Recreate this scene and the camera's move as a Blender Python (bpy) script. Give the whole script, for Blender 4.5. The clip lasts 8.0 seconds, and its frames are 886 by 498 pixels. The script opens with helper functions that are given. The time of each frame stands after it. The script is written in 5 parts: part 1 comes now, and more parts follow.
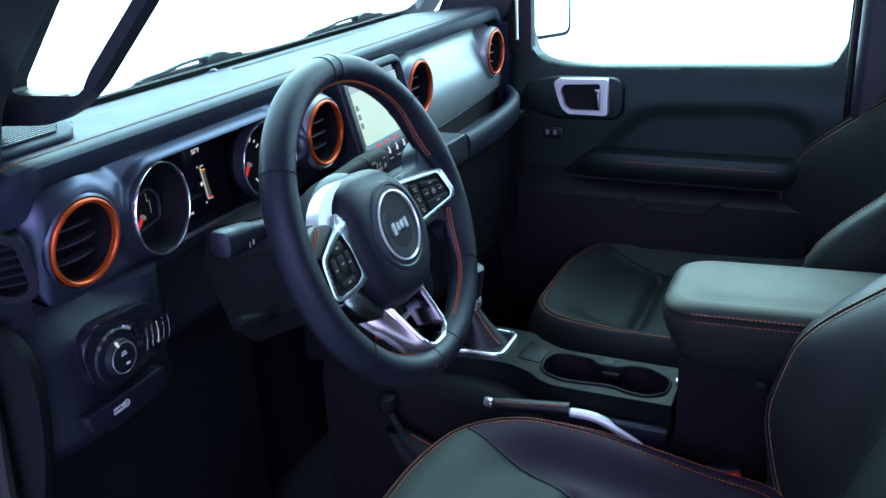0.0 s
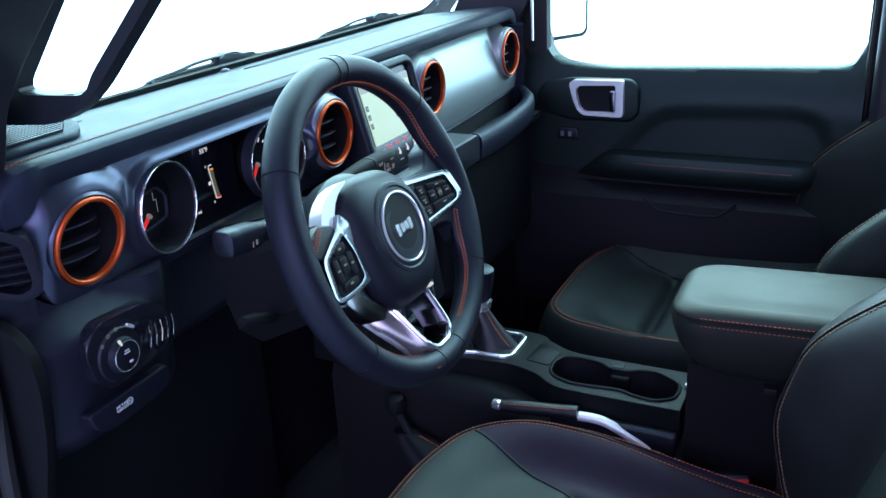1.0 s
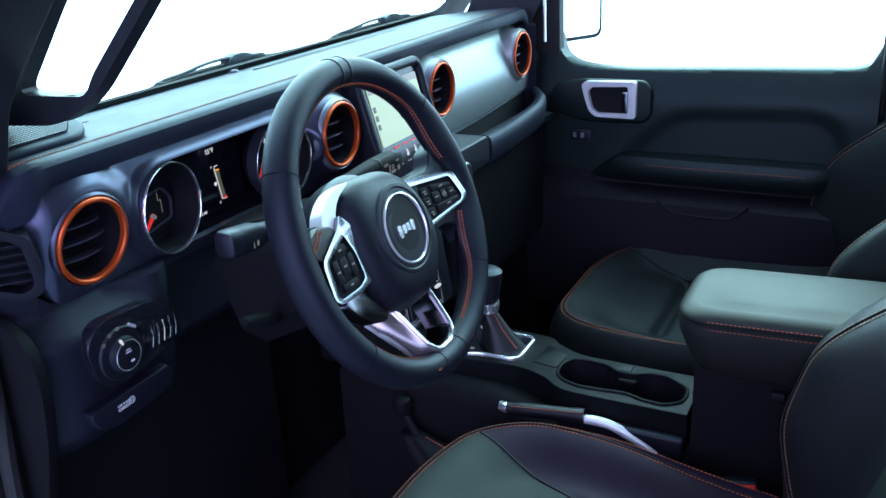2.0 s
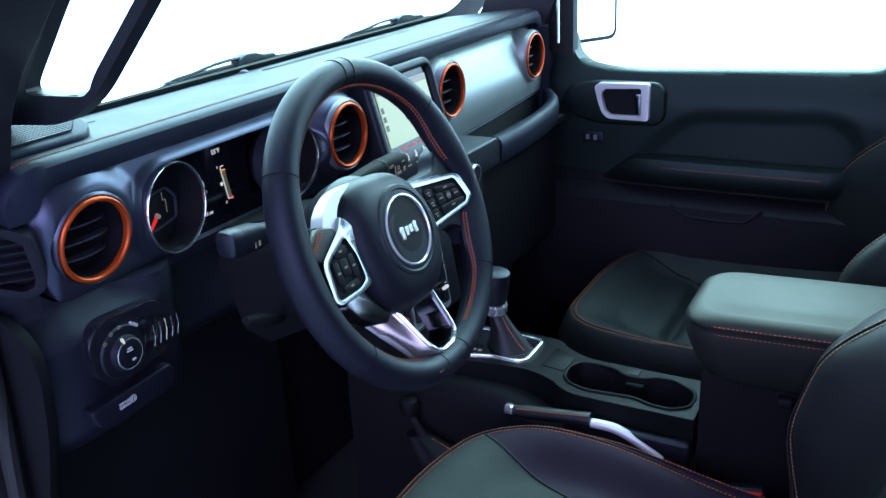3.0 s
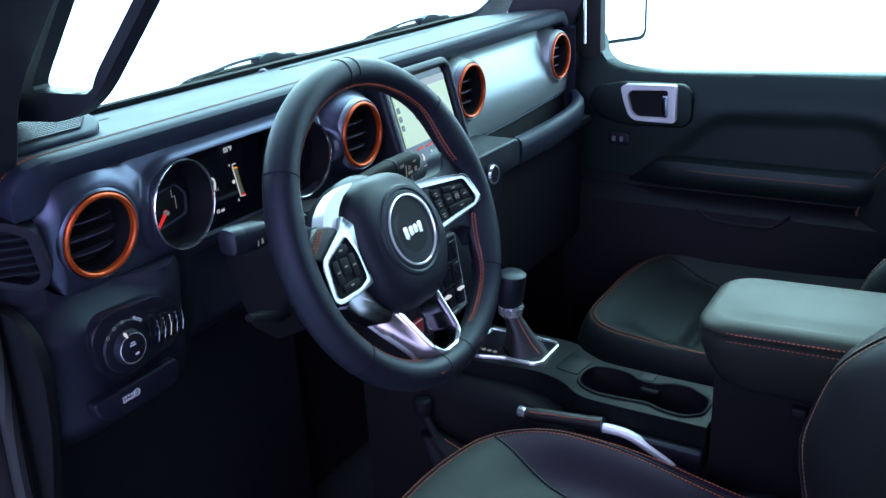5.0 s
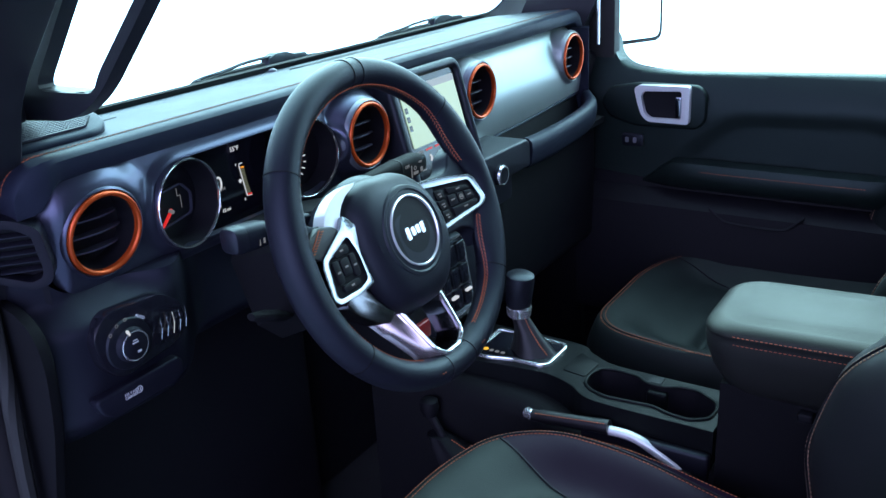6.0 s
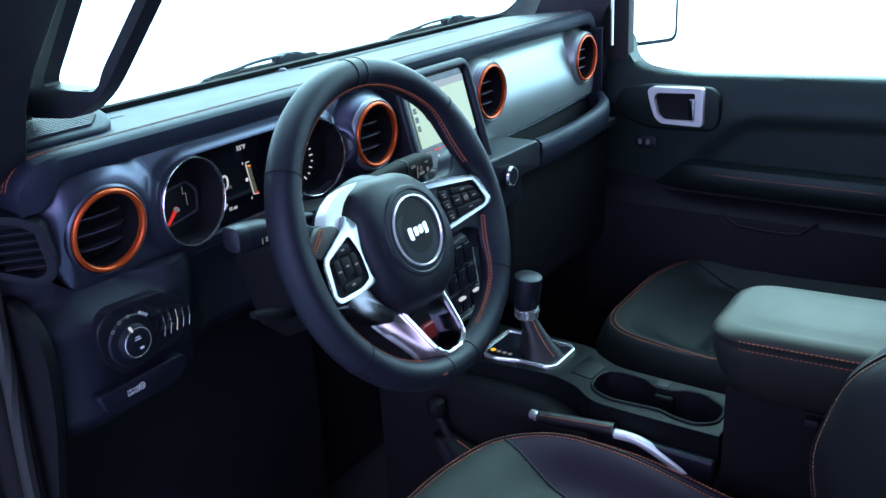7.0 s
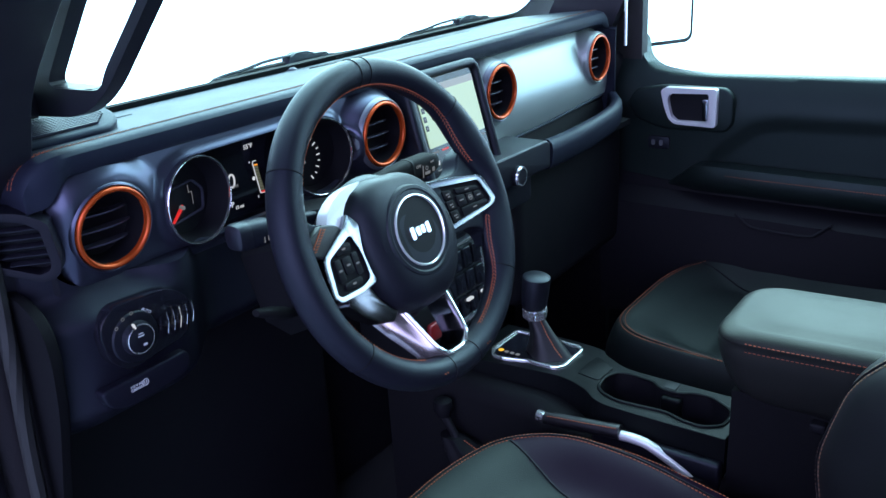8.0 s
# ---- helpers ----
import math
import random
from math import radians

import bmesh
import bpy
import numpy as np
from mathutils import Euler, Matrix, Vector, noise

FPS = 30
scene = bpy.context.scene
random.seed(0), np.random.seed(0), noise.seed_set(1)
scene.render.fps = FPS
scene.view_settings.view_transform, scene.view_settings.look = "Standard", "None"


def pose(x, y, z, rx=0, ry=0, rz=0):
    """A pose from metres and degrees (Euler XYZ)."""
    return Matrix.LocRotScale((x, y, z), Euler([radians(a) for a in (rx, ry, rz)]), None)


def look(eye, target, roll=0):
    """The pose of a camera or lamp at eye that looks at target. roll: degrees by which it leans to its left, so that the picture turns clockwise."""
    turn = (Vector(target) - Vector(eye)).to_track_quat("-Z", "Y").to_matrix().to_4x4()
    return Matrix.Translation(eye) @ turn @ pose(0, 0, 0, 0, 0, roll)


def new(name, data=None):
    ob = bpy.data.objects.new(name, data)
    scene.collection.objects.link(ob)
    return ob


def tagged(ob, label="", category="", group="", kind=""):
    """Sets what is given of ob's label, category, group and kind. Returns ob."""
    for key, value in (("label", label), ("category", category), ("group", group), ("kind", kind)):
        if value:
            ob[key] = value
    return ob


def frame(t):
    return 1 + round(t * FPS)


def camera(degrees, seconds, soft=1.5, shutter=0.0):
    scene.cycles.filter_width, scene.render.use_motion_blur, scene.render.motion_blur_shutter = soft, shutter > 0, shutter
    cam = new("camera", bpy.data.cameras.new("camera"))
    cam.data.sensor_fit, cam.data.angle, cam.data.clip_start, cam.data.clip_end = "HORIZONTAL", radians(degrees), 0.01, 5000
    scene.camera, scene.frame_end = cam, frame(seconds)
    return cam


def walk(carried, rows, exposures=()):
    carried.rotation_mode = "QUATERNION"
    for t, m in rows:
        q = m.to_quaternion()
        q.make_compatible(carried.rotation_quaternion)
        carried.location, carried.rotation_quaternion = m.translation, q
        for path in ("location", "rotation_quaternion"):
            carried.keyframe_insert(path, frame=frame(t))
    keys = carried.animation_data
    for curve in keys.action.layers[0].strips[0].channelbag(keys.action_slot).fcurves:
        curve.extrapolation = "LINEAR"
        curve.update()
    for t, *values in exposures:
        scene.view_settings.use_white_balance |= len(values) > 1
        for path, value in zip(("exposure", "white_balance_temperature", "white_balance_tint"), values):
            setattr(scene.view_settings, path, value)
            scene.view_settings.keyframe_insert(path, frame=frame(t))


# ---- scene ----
cam = camera(52.9, 8.0)
PATH = [
    (0, (-0.876, -0.482, 1.537), (0.816, 0.296, 0.809), -2.9),
    (0.5, (-0.871, -0.491, 1.537), (0.811, 0.31, 0.811), -2.9),
    (1, (-0.864, -0.5, 1.537), (0.807, 0.324, 0.811), -2.9),
    (1.5, (-0.858, -0.51, 1.537), (0.803, 0.336, 0.812), -3.0),
    (3, (-0.84, -0.537, 1.536), (0.79, 0.371, 0.817), -3.1),
    (3.5, (-0.833, -0.548, 1.536), (0.785, 0.383, 0.818), -3.1),
    (4, (-0.827, -0.557, 1.535), (0.78, 0.394, 0.819), -3.2),
    (4.5, (-0.821, -0.566, 1.534), (0.774, 0.405, 0.819), -3.2),
    (6, (-0.802, -0.594, 1.533), (0.755, 0.439, 0.821), -3.3),
    (6.5, (-0.796, -0.603, 1.533), (0.749, 0.449, 0.822), -3.2),
    (7, (-0.79, -0.611, 1.532), (0.742, 0.46, 0.823), -3.2),
    (7.5, (-0.784, -0.621, 1.532), (0.734, 0.471, 0.823), -3.2),
    (8, (-0.778, -0.63, 1.531), (0.727, 0.481, 0.824), -3.3),
]
EXPOSURE = -0.12
walk(cam, [(t, look(eye, target, roll)) for t, eye, target, roll in PATH], [(0.0, EXPOSURE), (8.0, EXPOSURE)])

# ---- light: a white daylight studio all round ----
world = bpy.data.worlds.new("white_surround")
scene.world = world
world.use_nodes = True
wn = world.node_tree
bg = wn.nodes["Background"]
tc = wn.nodes.new("ShaderNodeTexCoord")
dot = wn.nodes.new("ShaderNodeVectorMath")
mr = wn.nodes.new("ShaderNodeMapRange")
ramp = wn.nodes.new("ShaderNodeValToRGB")
dot.operation = "DOT_PRODUCT"
dot.inputs[1].default_value = (0.88, 0.30, 0.36)
mr.inputs[1].default_value, mr.inputs[2].default_value = -0.75, 0.95
ramp.color_ramp.elements[0].color = (0.018, 0.018, 0.034, 1)
ramp.color_ramp.elements[1].color = (0.52, 0.87, 1.0, 1)
for at, color in ((0.10, (0.030, 0.029, 0.060, 1)), (0.22, (0.032, 0.032, 0.062, 1)), (0.46, (0.048, 0.055, 0.096, 1)), (0.64, (0.115, 0.165, 0.235, 1)), (0.82, (0.29, 0.51, 0.61, 1))):
    mid = ramp.color_ramp.elements.new(at)
    mid.color = color
side_dot = wn.nodes.new("ShaderNodeVectorMath")
side_dot.operation = "DOT_PRODUCT"
side_dot.inputs[1].default_value = (-0.94, -0.30, 0.16)
side_fade = wn.nodes.new("ShaderNodeMapRange")
side_fade.interpolation_type = "SMOOTHSTEP"
side_fade.inputs[1].default_value, side_fade.inputs[2].default_value = 0.72, 0.98
side_tint = wn.nodes.new("ShaderNodeMix")
side_tint.data_type = "RGBA"
side_tint.inputs[6].default_value, side_tint.inputs[7].default_value = (0, 0, 0, 1), (0.185, 0.200, 0.360, 1)
both = wn.nodes.new("ShaderNodeMix")
both.data_type = "RGBA"
both.blend_type = "ADD"
both.inputs[0].default_value = 1.0
wn.links.new(tc.outputs["Generated"], side_dot.inputs[0])
wn.links.new(side_dot.outputs["Value"], side_fade.inputs[0])
wn.links.new(side_fade.outputs[0], side_tint.inputs[0])
wn.links.new(ramp.outputs[0], both.inputs[6])
wn.links.new(side_tint.outputs[2], both.inputs[7])

wn.links.new(tc.outputs["Generated"], dot.inputs[0])
wn.links.new(dot.outputs["Value"], mr.inputs[0])
wn.links.new(mr.outputs[0], ramp.inputs[0])
wn.links.new(both.outputs[2], bg.inputs["Color"])
bg.inputs["Strength"].default_value = 16.0


# ---- materials ----
def mat(name, color, rough=0.5, metal=0.0, grain=0.0, size=400.0, vary=0.15, coat=0.0, voronoi=False, emit=0.0, spec=0.5, tint=(1, 1, 1)):
    m = bpy.data.materials.new(name)
    m.use_nodes = True
    nt = m.node_tree
    b = nt.nodes["Principled BSDF"]
    b.inputs["Metallic"].default_value = metal
    b.inputs["Coat Weight"].default_value = coat
    b.inputs["Specular IOR Level"].default_value = spec
    b.inputs["Specular Tint"].default_value = (*tint, 1)
    geo = nt.nodes.new("ShaderNodeNewGeometry")
    n1 = nt.nodes.new("ShaderNodeTexNoise")
    n1.inputs["Scale"].default_value = 16.0
    n1.inputs["Detail"].default_value = 5.0
    nt.links.new(geo.outputs["Position"], n1.inputs["Vector"])
    mix = nt.nodes.new("ShaderNodeMix")
    mix.data_type = "RGBA"
    lo = tuple(c * (1 - vary) for c in color)
    hi = tuple(min(1, c * (1 + vary)) for c in color)
    mix.inputs[6].default_value, mix.inputs[7].default_value = (*lo, 1), (*hi, 1)
    nt.links.new(n1.outputs["Fac"], mix.inputs[0])
    nt.links.new(mix.outputs[2], b.inputs["Base Color"])
    rr = nt.nodes.new("ShaderNodeMapRange")
    rr.inputs[3].default_value, rr.inputs[4].default_value = max(0.02, rough * (1 - vary)), min(1, rough * (1 + vary))
    nt.links.new(n1.outputs["Fac"], rr.inputs[0])
    nt.links.new(rr.outputs[0], b.inputs["Roughness"])
    if grain:
        tex = nt.nodes.new("ShaderNodeTexVoronoi" if voronoi else "ShaderNodeTexNoise")
        tex.inputs["Scale"].default_value = size
        nt.links.new(geo.outputs["Position"], tex.inputs["Vector"])
        bump = nt.nodes.new("ShaderNodeBump")
        bump.inputs["Strength"].default_value = grain
        bump.inputs["Distance"].default_value = 0.0006
        nt.links.new(tex.outputs[0], bump.inputs["Height"])
        nt.links.new(bump.outputs[0], b.inputs["Normal"])
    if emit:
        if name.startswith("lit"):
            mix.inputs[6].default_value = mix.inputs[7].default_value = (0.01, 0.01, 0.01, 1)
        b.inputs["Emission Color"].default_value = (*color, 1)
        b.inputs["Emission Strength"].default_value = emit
    return m


def glass(name, color=(1, 1, 1)):
    """Clear pane glass: see-through, with a faint gloss."""
    m = bpy.data.materials.new(name)
    m.use_nodes = True
    nt = m.node_tree
    nt.nodes.remove(nt.nodes["Principled BSDF"])
    clear = nt.nodes.new("ShaderNodeBsdfTransparent")
    clear.inputs["Color"].default_value = (*color, 1)
    gloss = nt.nodes.new("ShaderNodeBsdfGlossy")
    gloss.inputs["Roughness"].default_value = 0.02
    mix = nt.nodes.new("ShaderNodeMixShader")
    mix.inputs[0].default_value = 0.04
    nt.links.new(clear.outputs[0], mix.inputs[1])
    nt.links.new(gloss.outputs[0], mix.inputs[2])
    nt.links.new(mix.outputs[0], nt.nodes["Material Output"].inputs["Surface"])
    return m


LEATHER = mat("black_leather", (0.0105, 0.010, 0.0125), 0.40, grain=0.2, size=900, voronoi=True)
# tint puts the light's hue into the gloss: bluish dash and wheel, greenish door
PAD = mat("dash_pad_vinyl", (0.0135, 0.0150, 0.0270), 0.50, grain=0.3, size=1100, voronoi=True, spec=0.19, tint=(0.62, 0.82, 1.0))
PLASTIC = mat("black_moulded_plastic", (0.0080, 0.0077, 0.0130), 0.42, grain=0.4, size=1500, spec=0.42, tint=(0.78, 0.88, 1.0))
LOWER = mat("black_grained_dash_plastic", (0.0085, 0.0083, 0.0150), 0.48, grain=0.4, size=1500, spec=0.24, tint=(0.74, 0.82, 1.0))
GREY_PLASTIC = mat("dark_grey_plastic", (0.050, 0.050, 0.074), 0.42, grain=0.3, size=1500, spec=0.35)
DARK = mat("deep_black_plastic", (0.006, 0.0058, 0.0085), 0.6, grain=0.2, size=1500, spec=0.2)
GLOSS = mat("piano_black", (0.009, 0.009, 0.014), 0.12, vary=0.05)
# one satin paint in three tones: dark for driver-side shade, pale for window light
SATIN = mat("satin_grey_paint", (0.20, 0.21, 0.25), 0.30, metal=0.45, grain=0.05, size=2500, vary=0.04)
DASH_SHADED = mat("satin_dash_paint_shaded", (0.074, 0.079, 0.118), 0.29, metal=0.75, grain=0.05, size=2500, vary=0.05)
# pink in the silver stands for a warm reflection on the fork
FORK = mat("fork_silver_warm_glint", (0.56, 0.49, 0.49), 0.22, metal=0.8, vary=0.05)
DARK_CHROME = mat("smoked_chrome", (0.17, 0.16, 0.18), 0.16, metal=1.0, vary=0.06)
SEAT = mat("perforated_seat_leather", (0.0088, 0.0108, 0.0116), 0.50, grain=0.35, size=800, voronoi=True, spec=0.17, tint=(0.92, 1.0, 0.92))
REST = mat("armrest_leather", (0.0125, 0.0132, 0.0132), 0.48, grain=0.3, size=800, voronoi=True, spec=0.29, tint=(1.0, 1.0, 0.84))
# green in the base stands for window glare over the black door
DOOR = mat("door_trim_vinyl", (0.0050, 0.0080, 0.0076), 0.42, grain=0.3, size=1100, voronoi=True, spec=0.40, tint=(0.72, 1.0, 0.96))
END = mat("dash_end_plastic", (0.0080, 0.0080, 0.0135), 0.42, grain=0.4, size=1500, spec=0.14)
# the dash paint again, paled for the passenger window's light
DASH_LIT = mat("satin_dash_paint_lit", (0.35, 0.40, 0.385), 0.36, metal=0.5, vary=0.03)
MAROON = mat("dull_red_plastic", (0.20, 0.008, 0.010), 0.4)
HUB = mat("soft_hub_plastic", (0.0090, 0.0088, 0.0145), 0.45, grain=0.25, size=1600, spec=0.30, tint=(0.80, 0.90, 1.0))
RIM = mat("matt_rim_leather", (0.0095, 0.0095, 0.0155), 0.42, grain=0.3, size=1000, voronoi=True, spec=0.24, tint=(0.72, 0.86, 1.0))
SPOKE = mat("spoke_chrome", (0.36, 0.38, 0.42), 0.15, metal=1.0, vary=0.05)
# pale and hardly metallic: bright reflections on the metal are put into the colour
ARM = mat("paled_sheen_silver", (0.85, 0.86, 0.86), 0.30, metal=0.25, vary=0.05)
# dark violet in the leather stands for the dim light on the driver's bolsters
BOLSTER = mat("smooth_bolster_leather_shaded", (0.0100, 0.0056, 0.0115), 0.50, grain=0.2, size=900, voronoi=True, spec=0.08, tint=(1.0, 0.72, 1.0))
CHROME = mat("satin_chrome", (0.88, 0.89, 0.90), 0.18, metal=0.85, vary=0.04)
BEZEL = mat("bright_silver_ring", (0.95, 0.96, 0.97), 0.18, metal=0.65, vary=0.03)
DIAL_RING = mat("polished_dial_ring", (0.95, 0.96, 0.98), 0.11, metal=0.95, vary=0.03)
PAD_THREAD = mat("orange_thread", (0.29, 0.072, 0.025), 0.8)
SILVER = mat("silver_paint", (0.55, 0.55, 0.57), 0.28, metal=0.9, vary=0.05)
ORANGE = mat("orange_anodised", (0.62, 0.088, 0.018), 0.26, metal=0.55, vary=0.08)
THREAD = mat("orange_thread", (0.40, 0.09, 0.03), 0.8)
THREAD_GREY = mat("tan_thread", (0.30, 0.17, 0.11), 0.8)
RED = mat("red_plastic", (0.85, 0.018, 0.012), 0.3)
CARPET = mat("black_carpet", (0.018, 0.016, 0.020), 0.95, grain=0.9, size=700)
TRIM = mat("dark_headliner_trim", (0.010, 0.010, 0.016), 0.45, grain=0.3, size=1300)
PAINT = mat("grey_body_paint", (0.07, 0.085, 0.12), 0.3, coat=0.5)
RUBBER = mat("black_rubber", (0.012, 0.012, 0.012), 0.7, grain=0.2)
# glows so the wall stays white in the windows and lights the cabin
CYC = mat("glowing_studio_wall", (0.54, 0.77, 0.90), 0.8, vary=0.02, emit=5.0)
CONSOLE = mat("grained_console_plastic", (0.0065, 0.0065, 0.008), 0.65, grain=0.5, size=1300, spec=0.10)
CONSOLE_TOP = mat("console_top_plastic", (0.0046, 0.0054, 0.0062), 0.36, grain=0.5, size=1300, spec=0.07)
STUDIO_FLOOR = mat("grey_studio_floor", (0.20, 0.20, 0.26), 0.6, vary=0.1)
GLASS = glass("window_glass", (0.97, 1.0, 0.99))
MIRROR = mat("mirror_silver", (0.9, 0.92, 0.92), 0.02, metal=1.0, vary=0.0)
INK = mat("white_print", (0.75, 0.75, 0.75), 0.6)
LIT = mat("lit_white", (0.9, 0.93, 1.0), 0.5, emit=0.75)
LIT_DIM = mat("lit_grey", (0.45, 0.46, 0.5), 0.5, emit=0.35)
LIT_RED = mat("lit_red", (0.9, 0.03, 0.03), 0.5, emit=0.8)
LIT_ORANGE = mat("lit_amber", (1.0, 0.35, 0.03), 0.5, emit=1.0)
LIT_YELLOW = mat("lit_yellow", (1.0, 0.55, 0.03), 0.5, emit=1.1)
LIT_GREEN = mat("lit_olive", (0.30, 0.32, 0.22), 0.5, emit=0.35)
SCREEN = mat("lit_screen", (0.55, 0.78, 0.62), 0.2, emit=1.0, vary=0.04, spec=0.2)
SCREEN_BAR = mat("lit_screen_bar", (0.45, 0.52, 0.58), 0.2, emit=0.8, spec=0.2)


# ---- mesh helpers ----
ROOT = {}


def root_of(ob):
    while ob.parent:
        ob = ob.parent
    return ob


def thing(name, at, label, category, group="", kind=""):
    ob = new(name)
    ob.empty_display_size = 0.05
    ob.location = at
    ROOT[ob.name] = Vector(at)
    return tagged(ob, label, category, group, kind)


def finish(bm, name, material, sharp=35.0):
    bmesh.ops.recalc_face_normals(bm, faces=bm.faces)
    me = bpy.data.meshes.new(name)
    bm.to_mesh(me)
    bm.free()
    me.polygons.foreach_set("use_smooth", [True] * len(me.polygons))
    me.set_sharp_from_angle(angle=radians(sharp))
    me.materials.append(material)
    return me


def part(name, bm, material, parent, label="", sharp=35.0):
    """Links bm, built in world places, as one mesh under a thing or a part."""
    base = ROOT[root_of(parent).name]
    bmesh.ops.translate(bm, verts=bm.verts, vec=-base)
    ob = new(name, finish(bm, name, material, sharp))
    ob.parent = parent
    return tagged(ob, label)


def solo(name, bm, material, label, category, group="", kind="", sharp=35.0):
    """A thing that is one mesh."""
    lo = [min(v.co[k] for v in bm.verts) for k in range(3)]
    hi = [max(v.co[k] for v in bm.verts) for k in range(3)]
    base = Vector(((lo[0] + hi[0]) / 2, (lo[1] + hi[1]) / 2, lo[2]))
    bmesh.ops.translate(bm, verts=bm.verts, vec=-base)
    ob = new(name, finish(bm, name, material, sharp))
    ob.location = base
    ROOT[ob.name] = base
    return tagged(ob, label, category, group, kind)


def rounded(pts, r, n=5):
    """A polygon with rounded corners; r is one radius or one per corner."""
    out, k = [], len(pts)
    for i in range(k):
        p, a, b = Vector(pts[i]), Vector(pts[i - 1]), Vector(pts[(i + 1) % k])
        rad = r[i] if isinstance(r, (list, tuple)) else r
        da, db = (a - p), (b - p)
        t = min(rad, da.length * 0.48, db.length * 0.48)
        p0, p1 = p + da.normalized() * t, p + db.normalized() * t
        for j in range(n + 1):
            s = j / n
            q = p0 * (1 - s) ** 2 + p * 2 * s * (1 - s) + p1 * s ** 2
            out.append((q.x, q.y))
    return out


def rect(x0, x1, y0, y1, r=0.0, n=5):
    pts = [(x0, y0), (x1, y0), (x1, y1), (x0, y1)]
    return rounded(pts, r, n) if r else pts


def circle(x, y, r, n=32, sy=1.0):
    return [(x + r * math.cos(2 * math.pi * i / n), y + sy * r * math.sin(2 * math.pi * i / n)) for i in range(n)]


def resample(pts, n):
    """n points at even steps round a closed outline, from its rightmost ray."""
    c = Vector((sum(p[0] for p in pts) / len(pts), sum(p[1] for p in pts) / len(pts)))
    out = []
    k = len(pts)
    for i in range(n):
        a = 2 * math.pi * i / n
        d = Vector((math.cos(a), math.sin(a)))
        best = 0.0
        for j in range(k):
            p, q = Vector(pts[j]) - c, Vector(pts[(j + 1) % k]) - c
            e = q - p
            den = d.x * e.y - d.y * e.x
            if abs(den) < 1e-12:
                continue
            t = (p.x * e.y - p.y * e.x) / den
            s = (p.x * d.y - p.y * d.x) / den
            if t > 0 and -1e-6 <= s <= 1 + 1e-6:
                best = max(best, t)
        out.append((c.x + d.x * best, c.y + d.y * best))
    return out


def plate(outer, d0, d1, m, holes=(), bevel=0.0, seg=2):
    """A flat plate with holes, from depth d0 to d1 along the local z of m."""
    bm = bmesh.new()
    edges = []
    for loop in (outer, *holes):
        vs = [bm.verts.new((p[0], p[1], d1)) for p in loop]
        for i in range(len(vs)):
            edges.append(bm.edges.new((vs[i - 1], vs[i])))
    if holes:
        bmesh.ops.triangle_fill(bm, edges=edges, use_beauty=True, use_dissolve=False)
    else:
        bm.faces.new(bm.verts)
    top = list(bm.faces)
    rim = [e for e in bm.edges if len(e.link_faces) == 1]
    res = bmesh.ops.extrude_face_region(bm, geom=top)
    moved = [g for g in res["geom"] if isinstance(g, bmesh.types.BMVert)]
    bmesh.ops.translate(bm, verts=moved, vec=(0, 0, d0 - d1))
    if bevel:
        rim = [e for e in rim if e.is_valid]
        bmesh.ops.bevel(bm, geom=rim, offset=bevel, segments=seg, profile=0.5, affect="EDGES", clamp_overlap=True)
    bmesh.ops.recalc_face_normals(bm, faces=bm.faces)
    bm.transform(m)
    return bm


def box(x0, x1, y0, y1, z0, z1, bevel=0.004, seg=3, m=None):
    bm = bmesh.new()
    bmesh.ops.create_cube(bm, size=1.0)
    bm.transform(Matrix.Translation(((x0 + x1) / 2, (y0 + y1) / 2, (z0 + z1) / 2)) @ Matrix.Diagonal((x1 - x0, y1 - y0, z1 - z0, 1)))
    if bevel:
        bmesh.ops.bevel(bm, geom=list(bm.edges), offset=bevel, segments=seg, profile=0.5, affect="EDGES", clamp_overlap=True)
    if m is not None:
        bm.transform(m)
    return bm


def lathe(profile, m, n=48, closed=False):
    """Revolves (radius, height) round the local z of m."""
    bm = bmesh.new()
    rows = []
    for r, h in profile:
        if r < 1e-6:
            rows.append([bm.verts.new((0, 0, h))])
        else:
            rows.append([bm.verts.new((r * math.cos(2 * math.pi * i / n), r * math.sin(2 * math.pi * i / n), h)) for i in range(n)])
    pairs = list(zip(rows, rows[1:])) + ([(rows[-1], rows[0])] if closed else [])
    for a, b in pairs:
        for i in range(n):
            j = (i + 1) % n
            q = [a[i % len(a)], a[j % len(a)], b[j % len(b)], b[i % len(b)]]
            q = list(dict.fromkeys(q))
            if len(q) > 2:
                bm.faces.new(q)
    bm.transform(m)
    return bm


def loft(rings, cap=True, loop=False, open_start=False):
    """Skins closed rings of equal count."""
    bm = bmesh.new()
    rows = [[bm.verts.new(p) for p in ring] for ring in rings]
    n = len(rows[0])
    pairs = list(zip(rows, rows[1:])) + ([(rows[-1], rows[0])] if loop else [])
    for a, b in pairs:
        for i in range(n):
            j = (i + 1) % n
            bm.faces.new((a[i], a[j], b[j], b[i]))
    if cap and not loop:
        if not open_start:
            bm.faces.new(rows[0][::-1])
        bm.faces.new(rows[-1])
    return bm


def join(*bms):
    out = bmesh.new()
    for b in bms:
        tmp = bpy.data.meshes.new("tmp")
        b.to_mesh(tmp)
        b.free()
        out.from_mesh(tmp)
        bpy.data.meshes.remove(tmp)
    return out


